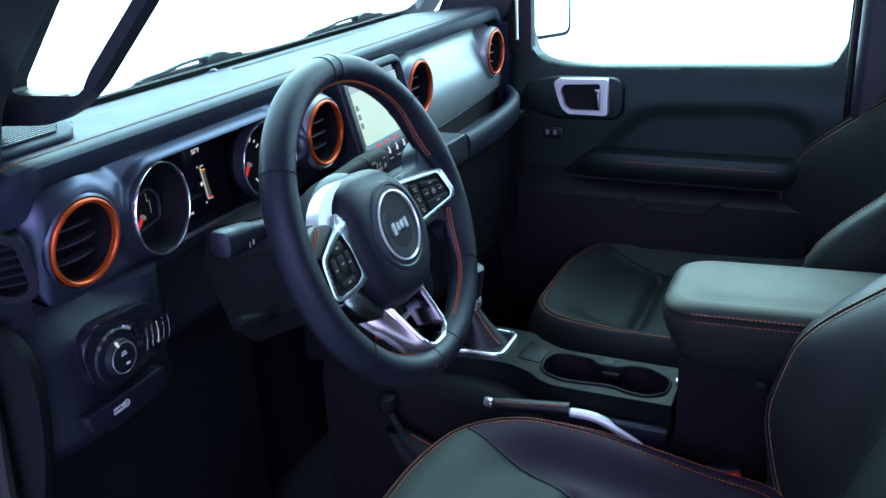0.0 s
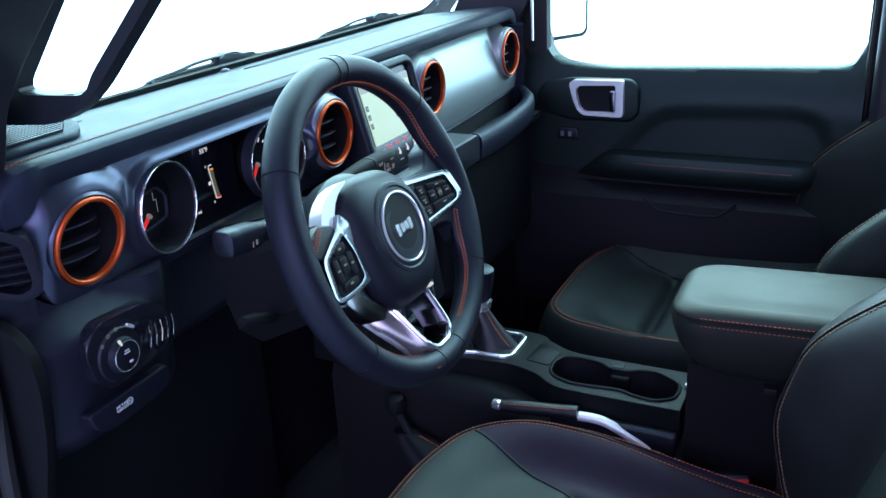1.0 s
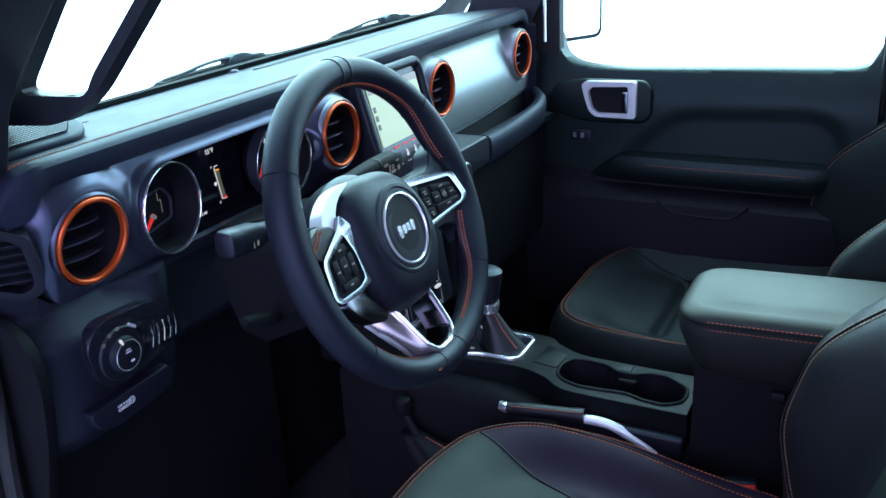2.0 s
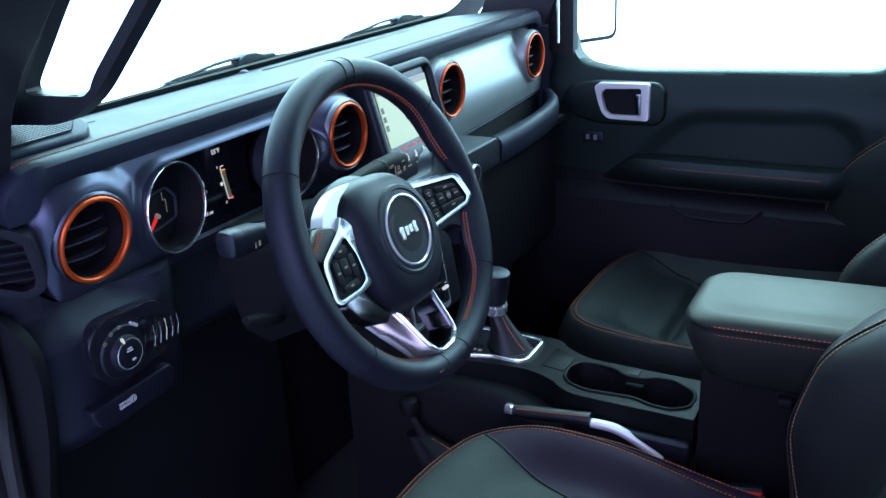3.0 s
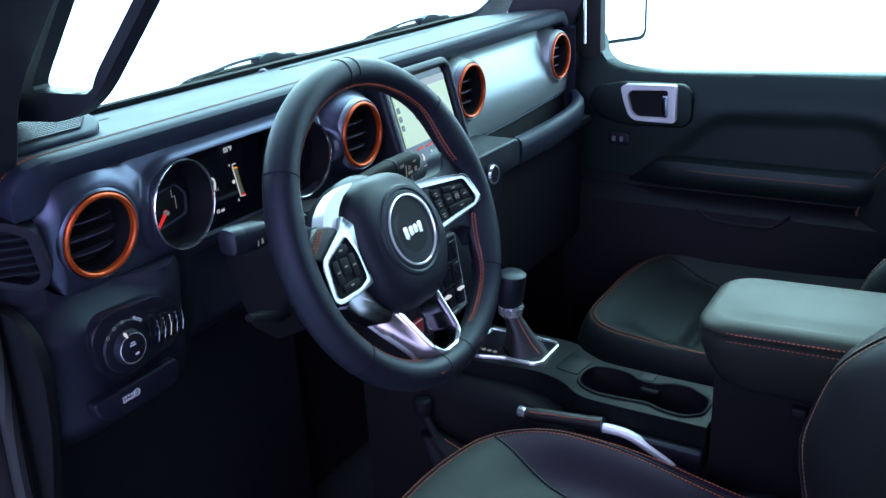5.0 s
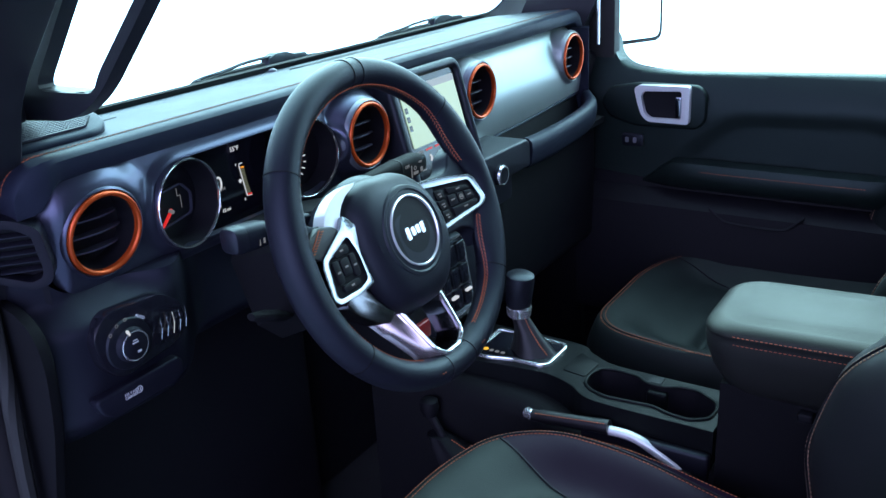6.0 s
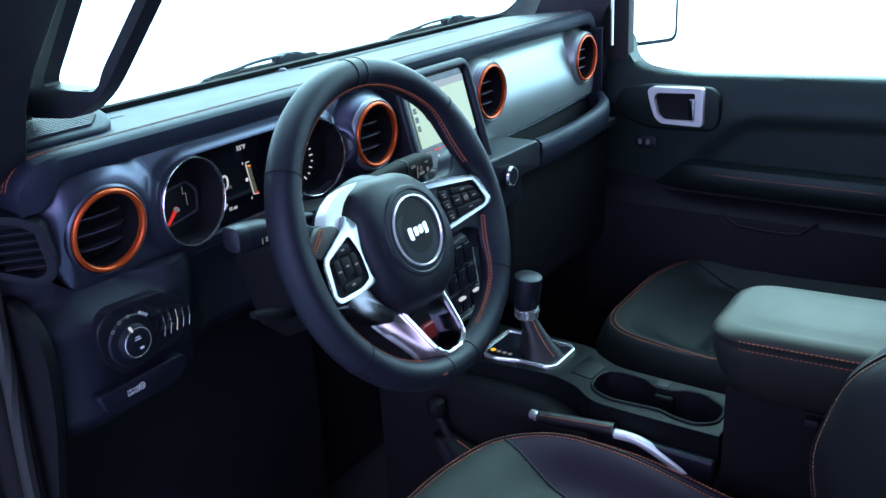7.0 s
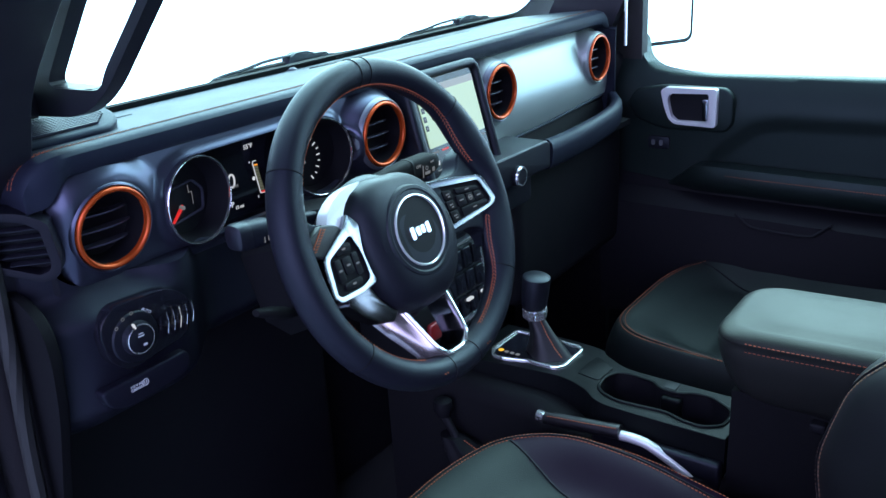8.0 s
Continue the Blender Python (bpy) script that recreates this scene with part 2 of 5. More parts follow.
def smooth_path(pts, n=8, closed=False):
    """A Catmull-Rom curve through the points."""
    v = [Vector(p) for p in pts]
    k = len(v)
    out = []
    spans = k if closed else k - 1
    for i in range(spans):
        if closed:
            a, b, c, d = v[i - 1], v[i], v[(i + 1) % k], v[(i + 2) % k]
        else:
            a, b, c, d = v[max(i - 1, 0)], v[i], v[i + 1], v[min(i + 2, k - 1)]
        for j in range(n):
            t = j / n
            out.append(0.5 * ((2 * b) + (c - a) * t + (2 * a - 5 * b + 4 * c - d) * t * t + (3 * b - a - 3 * c + d) * t ** 3))
    if not closed:
        out.append(v[-1])
    return out


def tube(path, r, n=10, closed=False, up=(0, 0, 1), flat=1.0):
    """Sweeps an ellipse of half-widths r (along the side) and r*flat (along up) along the path; r may be a list."""
    path = [Vector(p) for p in path]
    k = len(path)
    rings = []
    for i, p in enumerate(path):
        a = path[i - 1] if (i or closed) else p
        b = path[(i + 1) % k] if (i < k - 1 or closed) else p
        t = (b - a).normalized()
        side = t.cross(Vector(up))
        side = side.normalized() if side.length > 1e-6 else t.orthogonal().normalized()
        v = side.cross(t).normalized()
        rad = r[i] if isinstance(r, (list, tuple)) else r
        rings.append([p + side * (rad * math.cos(2 * math.pi * j / n)) + v * (rad * flat * math.sin(2 * math.pi * j / n)) for j in range(n)])
    return loft(rings, cap=not closed, loop=closed)


def stitches(path, pitch=0.006, length=0.0042, r=0.0007, skew=None):
    """A row of short threads along a path."""
    path = [Vector(p) for p in path]
    bm = bmesh.new()
    left, pos = pitch / 2, 0.0
    for a, b in zip(path, path[1:]):
        d = b - a
        ln = d.length
        if ln < 1e-9:
            continue
        t = d / ln
        s = left
        while s < ln:
            c = a + t * s
            e = t if skew is None else (t + Vector(skew)).normalized()
            side = e.orthogonal().normalized()
            up = e.cross(side)
            ends = []
            for f, q in ((-0.5, 0.45), (-0.2, 1.0), (0.2, 1.0), (0.5, 0.45)):
                ends.append([bm.verts.new(c + e * (f * length) + (side * math.cos(w) + up * math.sin(w)) * (r * q)) for w in (0, 1.57, 3.14, 4.71)])
            for p, q in zip(ends, ends[1:]):
                for i in range(4):
                    bm.faces.new((p[i], p[(i + 1) % 4], q[(i + 1) % 4], q[i]))
            bm.faces.new(ends[0][::-1])
            bm.faces.new(ends[-1])
            s += pitch
        left = s - ln
    return bm


def letters(body, size, m, depth=0.0003, align="CENTER"):
    cu = bpy.data.curves.new("letters", "FONT")
    cu.body, cu.size, cu.align_x, cu.align_y, cu.extrude = body, size, align, "CENTER", depth
    cu.resolution_u = 3
    tmp = bpy.data.objects.new("letters", cu)
    scene.collection.objects.link(tmp)
    bpy.context.view_layer.update()
    me = bpy.data.meshes.new_from_object(tmp)
    bm = bmesh.new()
    bm.from_mesh(me)
    bpy.data.objects.remove(tmp)
    bpy.data.meshes.remove(me)
    bpy.data.curves.remove(cu)
    bm.transform(m)
    return bm


def facing(x, y, z, tilt=0.0, swing=0.0):
    """A pose whose local z looks to the rear of the car (tilted up), x to the right, y up."""
    return Matrix.Translation((x, y, z)) @ Matrix.Rotation(radians(swing), 4, "Z") @ Matrix.Rotation(radians(90 - tilt), 4, "X")


def smoothstep(a, b, x):
    t = min(1, max(0, (x - a) / (b - a)))
    return t * t * (3 - 2 * t)


def outline_distance(pts):
    """How far a place lies inside a closed outline; negative outside."""
    a = np.array(pts, float)
    b = np.roll(a, -1, axis=0)
    e = b - a
    ee = np.maximum((e * e).sum(1), 1e-12)

    def f(x, z):
        p = np.array((x, z))
        t = np.clip(((p - a) * e).sum(1) / ee, 0, 1)
        d = np.sqrt((((a + e * t[:, None]) - p) ** 2).sum(1).min())
        cross = ((a[:, 1] > z) != (b[:, 1] > z)) & (x < (b[:, 0] - a[:, 0]) * (z - a[:, 1]) / (b[:, 1] - a[:, 1] + 1e-15) + a[:, 0])
        return d if cross.sum() % 2 else -d

    return f


def hole(cx, cz, r):
    return lambda x, z: math.hypot(x - cx, z - cz) - r


def slot_hole(x0, x1, cz, r):
    return lambda x, z: math.hypot(x - min(x1, max(x0, x)), z - cz) - r


def sheet(x0, x1, z0, z1, step, depth, edges, thick=0.012):
    """A moulded panel facing the rear: y = depth(x, z) wherever every edge function is positive, with a rim turned forward."""
    nx, nz = int((x1 - x0) / step) + 1, int((z1 - z0) / step) + 1

    def f(x, z):
        return min(e(x, z) for e in edges)

    bm = bmesh.new()
    grid = [[bm.verts.new((x0 + i * step, 0, z0 + j * step)) for j in range(nz + 1)] for i in range(nx + 1)]
    for i in range(nx):
        for j in range(nz):
            if f(x0 + (i + 0.5) * step, z0 + (j + 0.5) * step) > 0:
                bm.faces.new((grid[i][j], grid[i + 1][j], grid[i + 1][j + 1], grid[i][j + 1]))
    bmesh.ops.delete(bm, geom=[v for v in bm.verts if not v.link_faces], context="VERTS")
    h = 0.0003
    for v in bm.verts:
        if v.is_boundary:
            x, z = v.co.x, v.co.z
            for k in range(3):
                d = f(x, z)
                gx, gz = (f(x + h, z) - f(x - h, z)) / (2 * h), (f(x, z + h) - f(x, z - h)) / (2 * h)
                g = gx * gx + gz * gz
                if g < 0.1:
                    break
                x, z = x - d * gx / g, z - d * gz / g
            v.co.x, v.co.z = x, z
    for v in bm.verts:
        v.co.y = depth(v.co.x, v.co.z)
    rim = bmesh.ops.extrude_edge_only(bm, edges=[e for e in bm.edges if e.is_boundary])
    bmesh.ops.translate(bm, verts=[g for g in rim["geom"] if isinstance(g, bmesh.types.BMVert)], vec=(0, thick, 0))
    return bm


def blend(a, b, t):
    return a + (b - a) * t


CX = 0.379  # the car's middle line

# ---- setting: studio floor, cabin shell ----
bm = bmesh.new()
bmesh.ops.create_grid(bm, x_segments=8, y_segments=8, size=400)
bmesh.ops.translate(bm, verts=bm.verts, vec=(0, 0, -0.25))
solo("ground", bm, STUDIO_FLOOR, "grey studio floor running to the horizon", "floor", kind="structure")

# studio cove round the front, passenger side and back, glowing instead of being lit
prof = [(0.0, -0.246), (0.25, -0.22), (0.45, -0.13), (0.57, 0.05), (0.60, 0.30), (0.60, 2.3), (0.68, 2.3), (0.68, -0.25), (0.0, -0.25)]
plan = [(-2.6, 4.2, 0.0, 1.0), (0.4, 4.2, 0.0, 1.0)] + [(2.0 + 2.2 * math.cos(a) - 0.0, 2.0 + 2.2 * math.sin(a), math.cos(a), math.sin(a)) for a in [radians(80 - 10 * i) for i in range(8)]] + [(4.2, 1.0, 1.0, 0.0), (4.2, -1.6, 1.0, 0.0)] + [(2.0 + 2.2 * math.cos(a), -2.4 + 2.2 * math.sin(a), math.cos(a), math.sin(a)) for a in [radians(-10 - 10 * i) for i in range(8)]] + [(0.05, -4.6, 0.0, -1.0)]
solo("backdrop", loft([[(x + nx * d, y + ny * d, z) for d, z in prof] for x, y, nx, ny in plan]), CYC, "white studio cove wall, glowing by itself to light the cabin", "backdrop", kind="structure")

floor = solo("floor", box(-0.40, 1.16, -1.75, 0.62, 0.36, 0.42, 0.01), CARPET, "black carpeted cabin floor", "floor", kind="structure")
solo("bulkhead", box(-0.40, 1.16, 0.50, 0.56, 0.42, 1.26, 0.01), DARK, "black firewall behind the dashboard", "wall", kind="structure")
# unseen roof, left open over the passenger to let light onto that seat
solo("ceiling", join(box(-0.42, 1.18, -1.75, -0.98, 1.78, 1.83, 0.015), box(-0.42, 0.37, -0.982, 0.02, 1.78, 1.83, 0.015)), TRIM, "unseen dark roof lining, left open over the passenger to let light in", "ceiling", kind="structure")
# unseen wall, closed up to the roof to keep light off the dash
solo("wall_rear", box(-0.40, 1.16, -1.78, -1.72, 0.36, 1.80, 0.01), DARK, "unseen black rear wall, raised to keep light out", "wall", kind="structure")


def side_sill(x0, x1, name, label):
    return solo(name, box(x0, x1, -1.75, 0.55, 0.30, 0.50, 0.02), PAINT, label, "sill", kind="structure")


side_sill(-0.44, -0.36, "sill_driver", "grey painted door sill on the open driver side")
solo("wall_kick_passenger", box(1.06, 1.18, 0.22, 0.56, 0.42, 1.22, 0.02), DARK, "black kick panel ahead of the passenger door", "wall", kind="structure")
side_sill(1.12, 1.20, "sill_passenger", "grey painted door sill on the passenger side")
# unseen, full height to block side light from the door trim
solo("wall_quarter_driver", box(-0.44, -0.38, -1.75, -0.72, 0.50, 1.80, 0.02), TRIM, "unseen dark side wall, full height to block side light", "wall", kind="structure")
# unseen; the opening is left so that the chrome catches light
solo("wall_quarter_passenger", join(box(1.14, 1.20, -1.75, -0.62, 0.50, 1.15, 0.02), box(1.14, 1.20, -1.75, -1.60, 1.152, 1.80, 0.02), box(1.14, 1.20, -1.598, -0.62, 1.70, 1.80, 0.02)), TRIM, "unseen dark side wall with an opening left to let light in", "wall", kind="structure")
solo("pillar_b_driver", box(-0.44, -0.36, -0.80, -0.68, 0.50, 1.80, 0.02), TRIM, "dark middle pillar on the driver side", "pillar", kind="structure")

# passenger middle pillar with its trim
pb = thing("pillar_b_passenger", (1.05, -0.56, 0.50), "dark trimmed middle pillar beside the passenger seat", "pillar", kind="structure")
part("pillar_trim", box(1.02, 1.14, -0.66, -0.505, 0.50, 1.80, 0.02), TRIM, pb)
part("seal", tube([(1.075, -0.497, 0.55), (1.075, -0.497, 1.2), (1.075, -0.505, 1.75)], 0.008, 8), RUBBER, pb, "black rubber door seal")
part("belt_webbing", plate([(-0.02, 0.0), (0.02, 0.0), (0.015, 0.62), (-0.015, 0.62)], 0, 0.0015, Matrix.Translation((1.005, -0.60, 1.02)) @ Matrix.Rotation(radians(90), 4, "Z") @ Matrix.Rotation(radians(86), 4, "X")), RUBBER, pb, "black seat belt webbing")

# windscreen and its black frame
wsm = Matrix(((1, 0, 0, 0), (0, -0.62, -0.78, 0.475), (0, 0.78, -0.62, 1.262), (0, 0, 0, 1)))
wind = thing("windshield", (CX, 0.475, 1.262), "clear upright windscreen with a black printed border", "window", kind="structure")
pane = part("pane", plate(rect(-0.30, 1.06, 0.0, 0.70, 0.05), -0.0025, 0.0025, wsm), GLASS, wind)
pane.visible_shadow = False
part("window_frame", plate(rect(-0.36, 1.20, -0.05, 0.76, 0.06), -0.004, 0.0, Matrix.Translation((0, 0.008, -0.004)) @ wsm, [rect(-0.285, 1.045, 0.0630, 0.68, 0.05)]), RUBBER, wind)

# cowl outside, below the glass
solo("cowl", box(-0.42, 1.18, 0.50, 0.80, 1.13, 1.185, 0.02), PLASTIC, "black cowl panel ahead of the windscreen", "cowl", kind="structure")


# ---- windscreen wipers ----
def wiper(x0, x1):
    w = thing("windshield_wiper", ((x0 + x1) / 2, 0.47, 1.28), "black windscreen wiper lying at the foot of the glass", "wiper", "wipers")
    L = x1 - x0
    blade = smooth_path([(x0, 0.470, 1.2925), (x0 + 0.12 * L, 0.470, 1.3005), (x0 + 0.3 * L, 0.470, 1.3045), (x0 + 0.5 * L, 0.470, 1.3035), (x0 + 0.75 * L, 0.470, 1.2985), (x1, 0.470, 1.2950)], 6)
    part("blade", tube(blade, 0.0058, 8, flat=1.25), RUBBER, w)
    part("wiper_rubber", tube([p + Vector((0, -0.004, -0.0085)) for p in blade], 0.0030, 6, flat=2.2), RUBBER, w)
    spine = smooth_path([(x0 + 0.02 * L, 0.468, 1.291), (x0 + 0.10 * L, 0.466, 1.3085), (x0 + 0.22 * L, 0.465, 1.3130), (x0 + 0.33 * L, 0.464, 1.3185), (x0 + 0.46 * L, 0.464, 1.3185), (x0 + 0.58 * L, 0.465, 1.310), (x0 + 0.75 * L, 0.467, 1.3035), (x0 + 0.97 * L, 0.469, 1.2955)], 6)
    part("wiper_arm", tube(spine, [0.0022 + 0.0016 * math.sin(math.pi * i / (len(spine) - 1)) for i in range(len(spine))], 8, flat=0.8), PLASTIC, w)
    clip = [(x0 + 0.415 * L, 1.300), (x0 + 0.43 * L, 1.3165), (x0 + 0.47 * L, 1.3235), (x0 + 0.53 * L, 1.3225), (x0 + 0.56 * L, 1.3165), (x0 + 0.63 * L, 1.3150), (x0 + 0.645 * L, 1.300)]
    part("clip", plate(rounded(clip, 0.004), -0.009, 0.009, facing(0, 0.466, 0), bevel=0.003), PLASTIC, w)
    part("wiper_tip", box(x0 + 0.09 * L, x0 + 0.115 * L, 0.461, 0.473, 1.291, 1.310, 0.003), PLASTIC, w)
    part("wiper_tip", box(x1 - 0.055 * L, x1, 0.464, 0.475, 1.288, 1.3005, 0.003), PLASTIC, w)
    return w


wiper(0.095, 0.562)
wiper(0.566, 1.115)

# ---- driver A-pillar and its grab handle ----
pa = thing("pillar_a_driver", (-0.38, 0.30, 1.30), "dark windscreen pillar on the driver side", "pillar", kind="structure")
pm = Matrix(((0, 0, 1, -0.42), (1, 0, 0, 0), (0, 1, 0, 0), (0, 0, 0, 1)))
part("pillar_trim", plate(rounded([(-0.18, 1.79), (0.131, 1.476), (0.198, 1.406), (0.222, 1.372), (0.240, 1.32), (0.30, 1.24), (0.46, 1.24), (0.40, 1.33), (-0.05, 1.79)], 0.012), 0.0, 0.12, pm, bevel=0.012, seg=4), TRIM, pa)

gh = thing("grab_handle", (-0.25, 0.22, 1.34), "dark soft-touch grab handle on the windscreen pillar", "grab handle")
loop_out = [(0.345, 1.344), (0.205, 1.353), (0.158, 1.380), (0.067, 1.471), (-0.10, 1.645), (-0.06, 1.72), (0.03, 1.66), (0.30, 1.42)]
loop_in = [(0.262, 1.380), (0.166, 1.383), (0.153, 1.403), (0.085, 1.47), (-0.066, 1.625), (-0.06, 1.64), (0.02, 1.645), (0.186, 1.47)]
gm = Matrix(((0, 0, 1, -0.258), (1, 0, 0, 0), (0, 1, 0, 0), (0, 0, 0, 1)))
part("grip", plate(rounded(loop_out, 0.03), 0.0, 0.020, gm, [rounded(loop_in, 0.022)], bevel=0.0085, seg=6), TRIM, gh)
web = rounded([(0.180, 1.384), (0.205, 1.3815), (0.26, 1.3815), (0.31, 1.390), (0.35, 1.395), (0.35, 1.362), (0.205, 1.362), (0.182, 1.370)], 0.008)
part("lower_web", plate(web, 0.003, 0.030, gm, bevel=0.006, seg=5), TRIM, gh)


part("mount", box(-0.34, -0.252, 0.285, 0.335, 1.345, 1.375, 0.008), TRIM, gh)
part("mount", box(-0.30, -0.250, -0.09, -0.02, 1.655, 1.70, 0.008), TRIM, gh)

# ---- dashboard ----
dash = thing("dashboard", (CX, 0.30, 0.95), "black padded dashboard with tan stitching and satin grey panels", "dashboard")


def pad_profile(x):
    """The dash pad's section at x: rings of (y, z)."""
    low = smoothstep(-0.272, -0.312, x)
    hi = 1 - low
    lip = [(0.2160 + 0.0067 * hi, 1.2960 - 0.030 * low), (0.2205 + 0.0055 * hi, 1.2915 - 0.0285 * low), (0.238 - 0.008 * low, 1.2885 - 0.0265 * low), (0.30 - 0.05 * low, 1.262)]
    front = [(0.2295, 1.3192), (0.2215 + 0.0015 * hi, 1.3162 + 0.001 * hi), (0.2175 + 0.0025 * hi, 1.3105 - 0.002 * low + 0.003 * hi), (0.2165 + 0.0035 * hi, 1.3020 - 0.010 * low + 0.004 * hi)]
    p = [(0.449, 1.2985), (0.43, 1.3015), (0.40, 1.3050), (0.32, 1.3135), (0.258, 1.3190), (0.240, 1.3200)] + front + lip + [(0.449, 1.24)]
    if x < -0.284:
        fall = 0.043 - math.sqrt(max(0.0, 0.043 ** 2 - (x + 0.284) ** 2))
        f = 1 - fall / 0.058
        back = 0.013 * smoothstep(-0.282, -0.328, x)
        p = [(y + back * (y < 0.26), 1.2615 + (z - 1.2615) * f if z > 1.2615 else z) for y, z in p]
    drop = 0.0
    if x > 0.985:
        drop = ((x - 0.985) / 0.06) ** 2 * 0.05
    return [(x, y + 0.2 * drop, z - drop * (1 - max(0, y - 0.25) * 2)) for y, z in p]


xs = [-0.3268, -0.3265, -0.3255, -0.3235, -0.3205, -0.3165, -0.311, -0.305, -0.298, -0.291, -0.284, -0.276, -0.27, -0.26, -0.25, -0.22, -0.19, -0.16, -0.13] + [-0.05 + 0.1 * i for i in range(11)] + [0.985, 1.0, 1.015, 1.03, 1.045]
part("upper_pad", loft([pad_profile(x) for x in xs]), PAD, dash)
for dy in (0.0, 0.0065):
    seam = []
    for x in [-0.326, -0.3245, -0.322, -0.318, -0.313, -0.307, -0.30, -0.292] + [-0.282 + 0.01 * i for i in range(131)]:
        q = pad_profile(x)
        seam.append(Vector((x, q[5][1] + dy, q[5][2] - 0.12 * dy)))
    part("seam", tube(seam, 0.0006, 5), DARK, dash, "sewn seam")
    thread = [p + Vector((0, -0.0014, 0.0003)) for p in seam]
    part("stitching", stitches(thread[:9], 0.0052, 0.0044, 0.0006), THREAD, dash, "orange double stitching")
    part("stitching", stitches(thread[8:], 0.0052, 0.0044, 0.0004), PAD_THREAD, dash, "brown double stitching")

# a long black slot across the pad's middle
slot_o = rounded([(0.272, 0.3945), (0.32, 0.383), (0.40, 0.379), (0.70, 0.376), (0.73, 0.386), (0.70, 0.402), (0.40, 0.397)], 0.004)
part("defroster_slot", plate(slot_o, 1.296, 1.3072, Matrix.Identity(4), bevel=0.0005), DARK, dash, "long black slot in the pad")

sensor = thing("light_sensor", (0.272, 0.430, 1.298), "small round light sensor on the dash top", "sensor")
part("dome", lathe([(0.0, 0.011), (0.004, 0.0105), (0.0075, 0.008), (0.009, 0.004), (0.0095, -0.006)], Matrix.Translation((0.272, 0.430, 1.2955)), 24), GREY_PLASTIC, sensor)
part("collar", lathe([(0.0095, 0.0), (0.0125, 0.0005), (0.0130, -0.003), (0.0130, -0.012)], Matrix.Translation((0.272, 0.430, 1.3005)), 24), PAD, sensor)
part("pad_slot", box(-0.113, -0.090, 0.3615, 0.3655, 1.3040, 1.3098, 0.001), DARK, dash, "short black slot")

# moulded face panel behind the wheel, swelling round the vents and the dials
face_o = rounded([(-0.287, 1.300), (-0.303, 1.280), (-0.303, 1.240), (-0.299, 1.195), (-0.288, 1.168), (-0.262, 1.150), (-0.215, 1.1445), (-0.10, 1.147), (0.305, 1.147), (0.305, 1.300)], [0.012, 0.015, 0.03, 0.03, 0.03, 0.04, 0.04, 0.02, 0.005, 0.005])
dials = slot_hole(-0.115, 0.1105, 1.221, 0.0535)


def face_depth(x, z):
    y = 0.233 + 0.003 * smoothstep(1.268, 1.300, z)
    y = blend(y, 0.2235 - 0.13 * (z - 1.2235), 1 - smoothstep(0.050, 0.090, math.hypot(x + 0.236, z - 1.2225)))
    y = blend(y, 0.203, 1 - smoothstep(0.050, 0.071, math.hypot(x - 0.217, z - 1.229)))
    y -= 0.0065 * (1 - smoothstep(0.0, 0.014, dials(x, z)))
    left = max(0.0, -0.279 - x) / 0.024
    low = max(0.0, 1.176 - z) / 0.030
    return y + 0.014 * left * left + 0.010 * low * low


# paint darkened for the shade on the driver's side
part("face_panel", sheet(-0.308, 0.308, 1.140, 1.304, 0.002, face_depth, [outline_distance(face_o), dials, hole(-0.2360, 1.2225, 0.0490), hole(0.217, 1.229, 0.0490)]), DASH_SHADED, dash, "satin painted panel, darkened for the shade on the driver side", sharp=60)

# panel ahead of the passenger, paled for window light, swelling round its two vents
pan_o = rounded([(0.485, 1.120), (0.70, 1.127), (1.036, 1.140), (1.036, 1.292), (0.485, 1.300)], 0.010)


def passenger_depth(x, z):
    y = 0.2185 + 3.4 * (z - 1.180) ** 2
    y = blend(y, 0.2015, 1 - smoothstep(0.050, 0.066, math.hypot(x - 0.547, z - 1.230)))
    return blend(y, 0.2115, 1 - smoothstep(0.0495, 0.058, math.hypot(x - 0.952, z - 1.226)))


part("passenger_panel", sheet(0.480, 1.040, 1.116, 1.304, 0.0025, passenger_depth, [outline_distance(pan_o), hole(0.547, 1.230, 0.0490), hole(0.952, 1.226, 0.0490)]), DASH_LIT, dash, "satin painted panel, paled for the light of the passenger window", sharp=60)

# frame round the passenger end
part("end_cheek", loft([[(1.008, 0.200, z), (1.045, 0.215, z), (1.045, 0.46, z), (1.008, 0.46, z)] for z in (1.09, 1.12, 1.20, 1.278)]), PAD, dash)
part("end_cheek", loft([[(-0.306, 0.236, z), (-0.352, 0.268, z), (-0.365, 0.46, z), (-0.306, 0.46, z)] for z in (1.0, 1.10, 1.20, 1.268)]), END, dash)

# tray and grab bar ahead of the passenger
rings = []
for x, y, z in smooth_path([(0.618, 0.150, 1.108), (0.66, 0.150, 1.106), (0.75, 0.148, 1.107), (0.88, 0.152, 1.112), (0.955, 0.168, 1.116), (1.0, 0.196, 1.120), (1.035, 0.22, 1.122)], 6):
    rings.append([Vector((x, y + a, z + b)) for a, b in ((-0.003, -0.030), (-0.009, -0.022), (-0.012, 0.004), (-0.010, 0.018), (-0.003, 0.024), (0.006, 0.025), (0.014, 0.020), (0.016, 0.010), (0.016, -0.026), (0.006, -0.032))])
part("grab_bar", loft(rings), PAD, dash, sharp=50)
part("tray", loft([[(x, 0.160, 1.078), (x, 0.160, 1.090), (x, 0.215, 1.092), (x, 0.222, 1.096), (x, 0.228, 1.129), (x, 0.30, 1.135), (x, 0.30, 1.078)] for x in (0.50, 0.75, 1.005)]), DARK, dash, "dark open tray behind the grab bar")
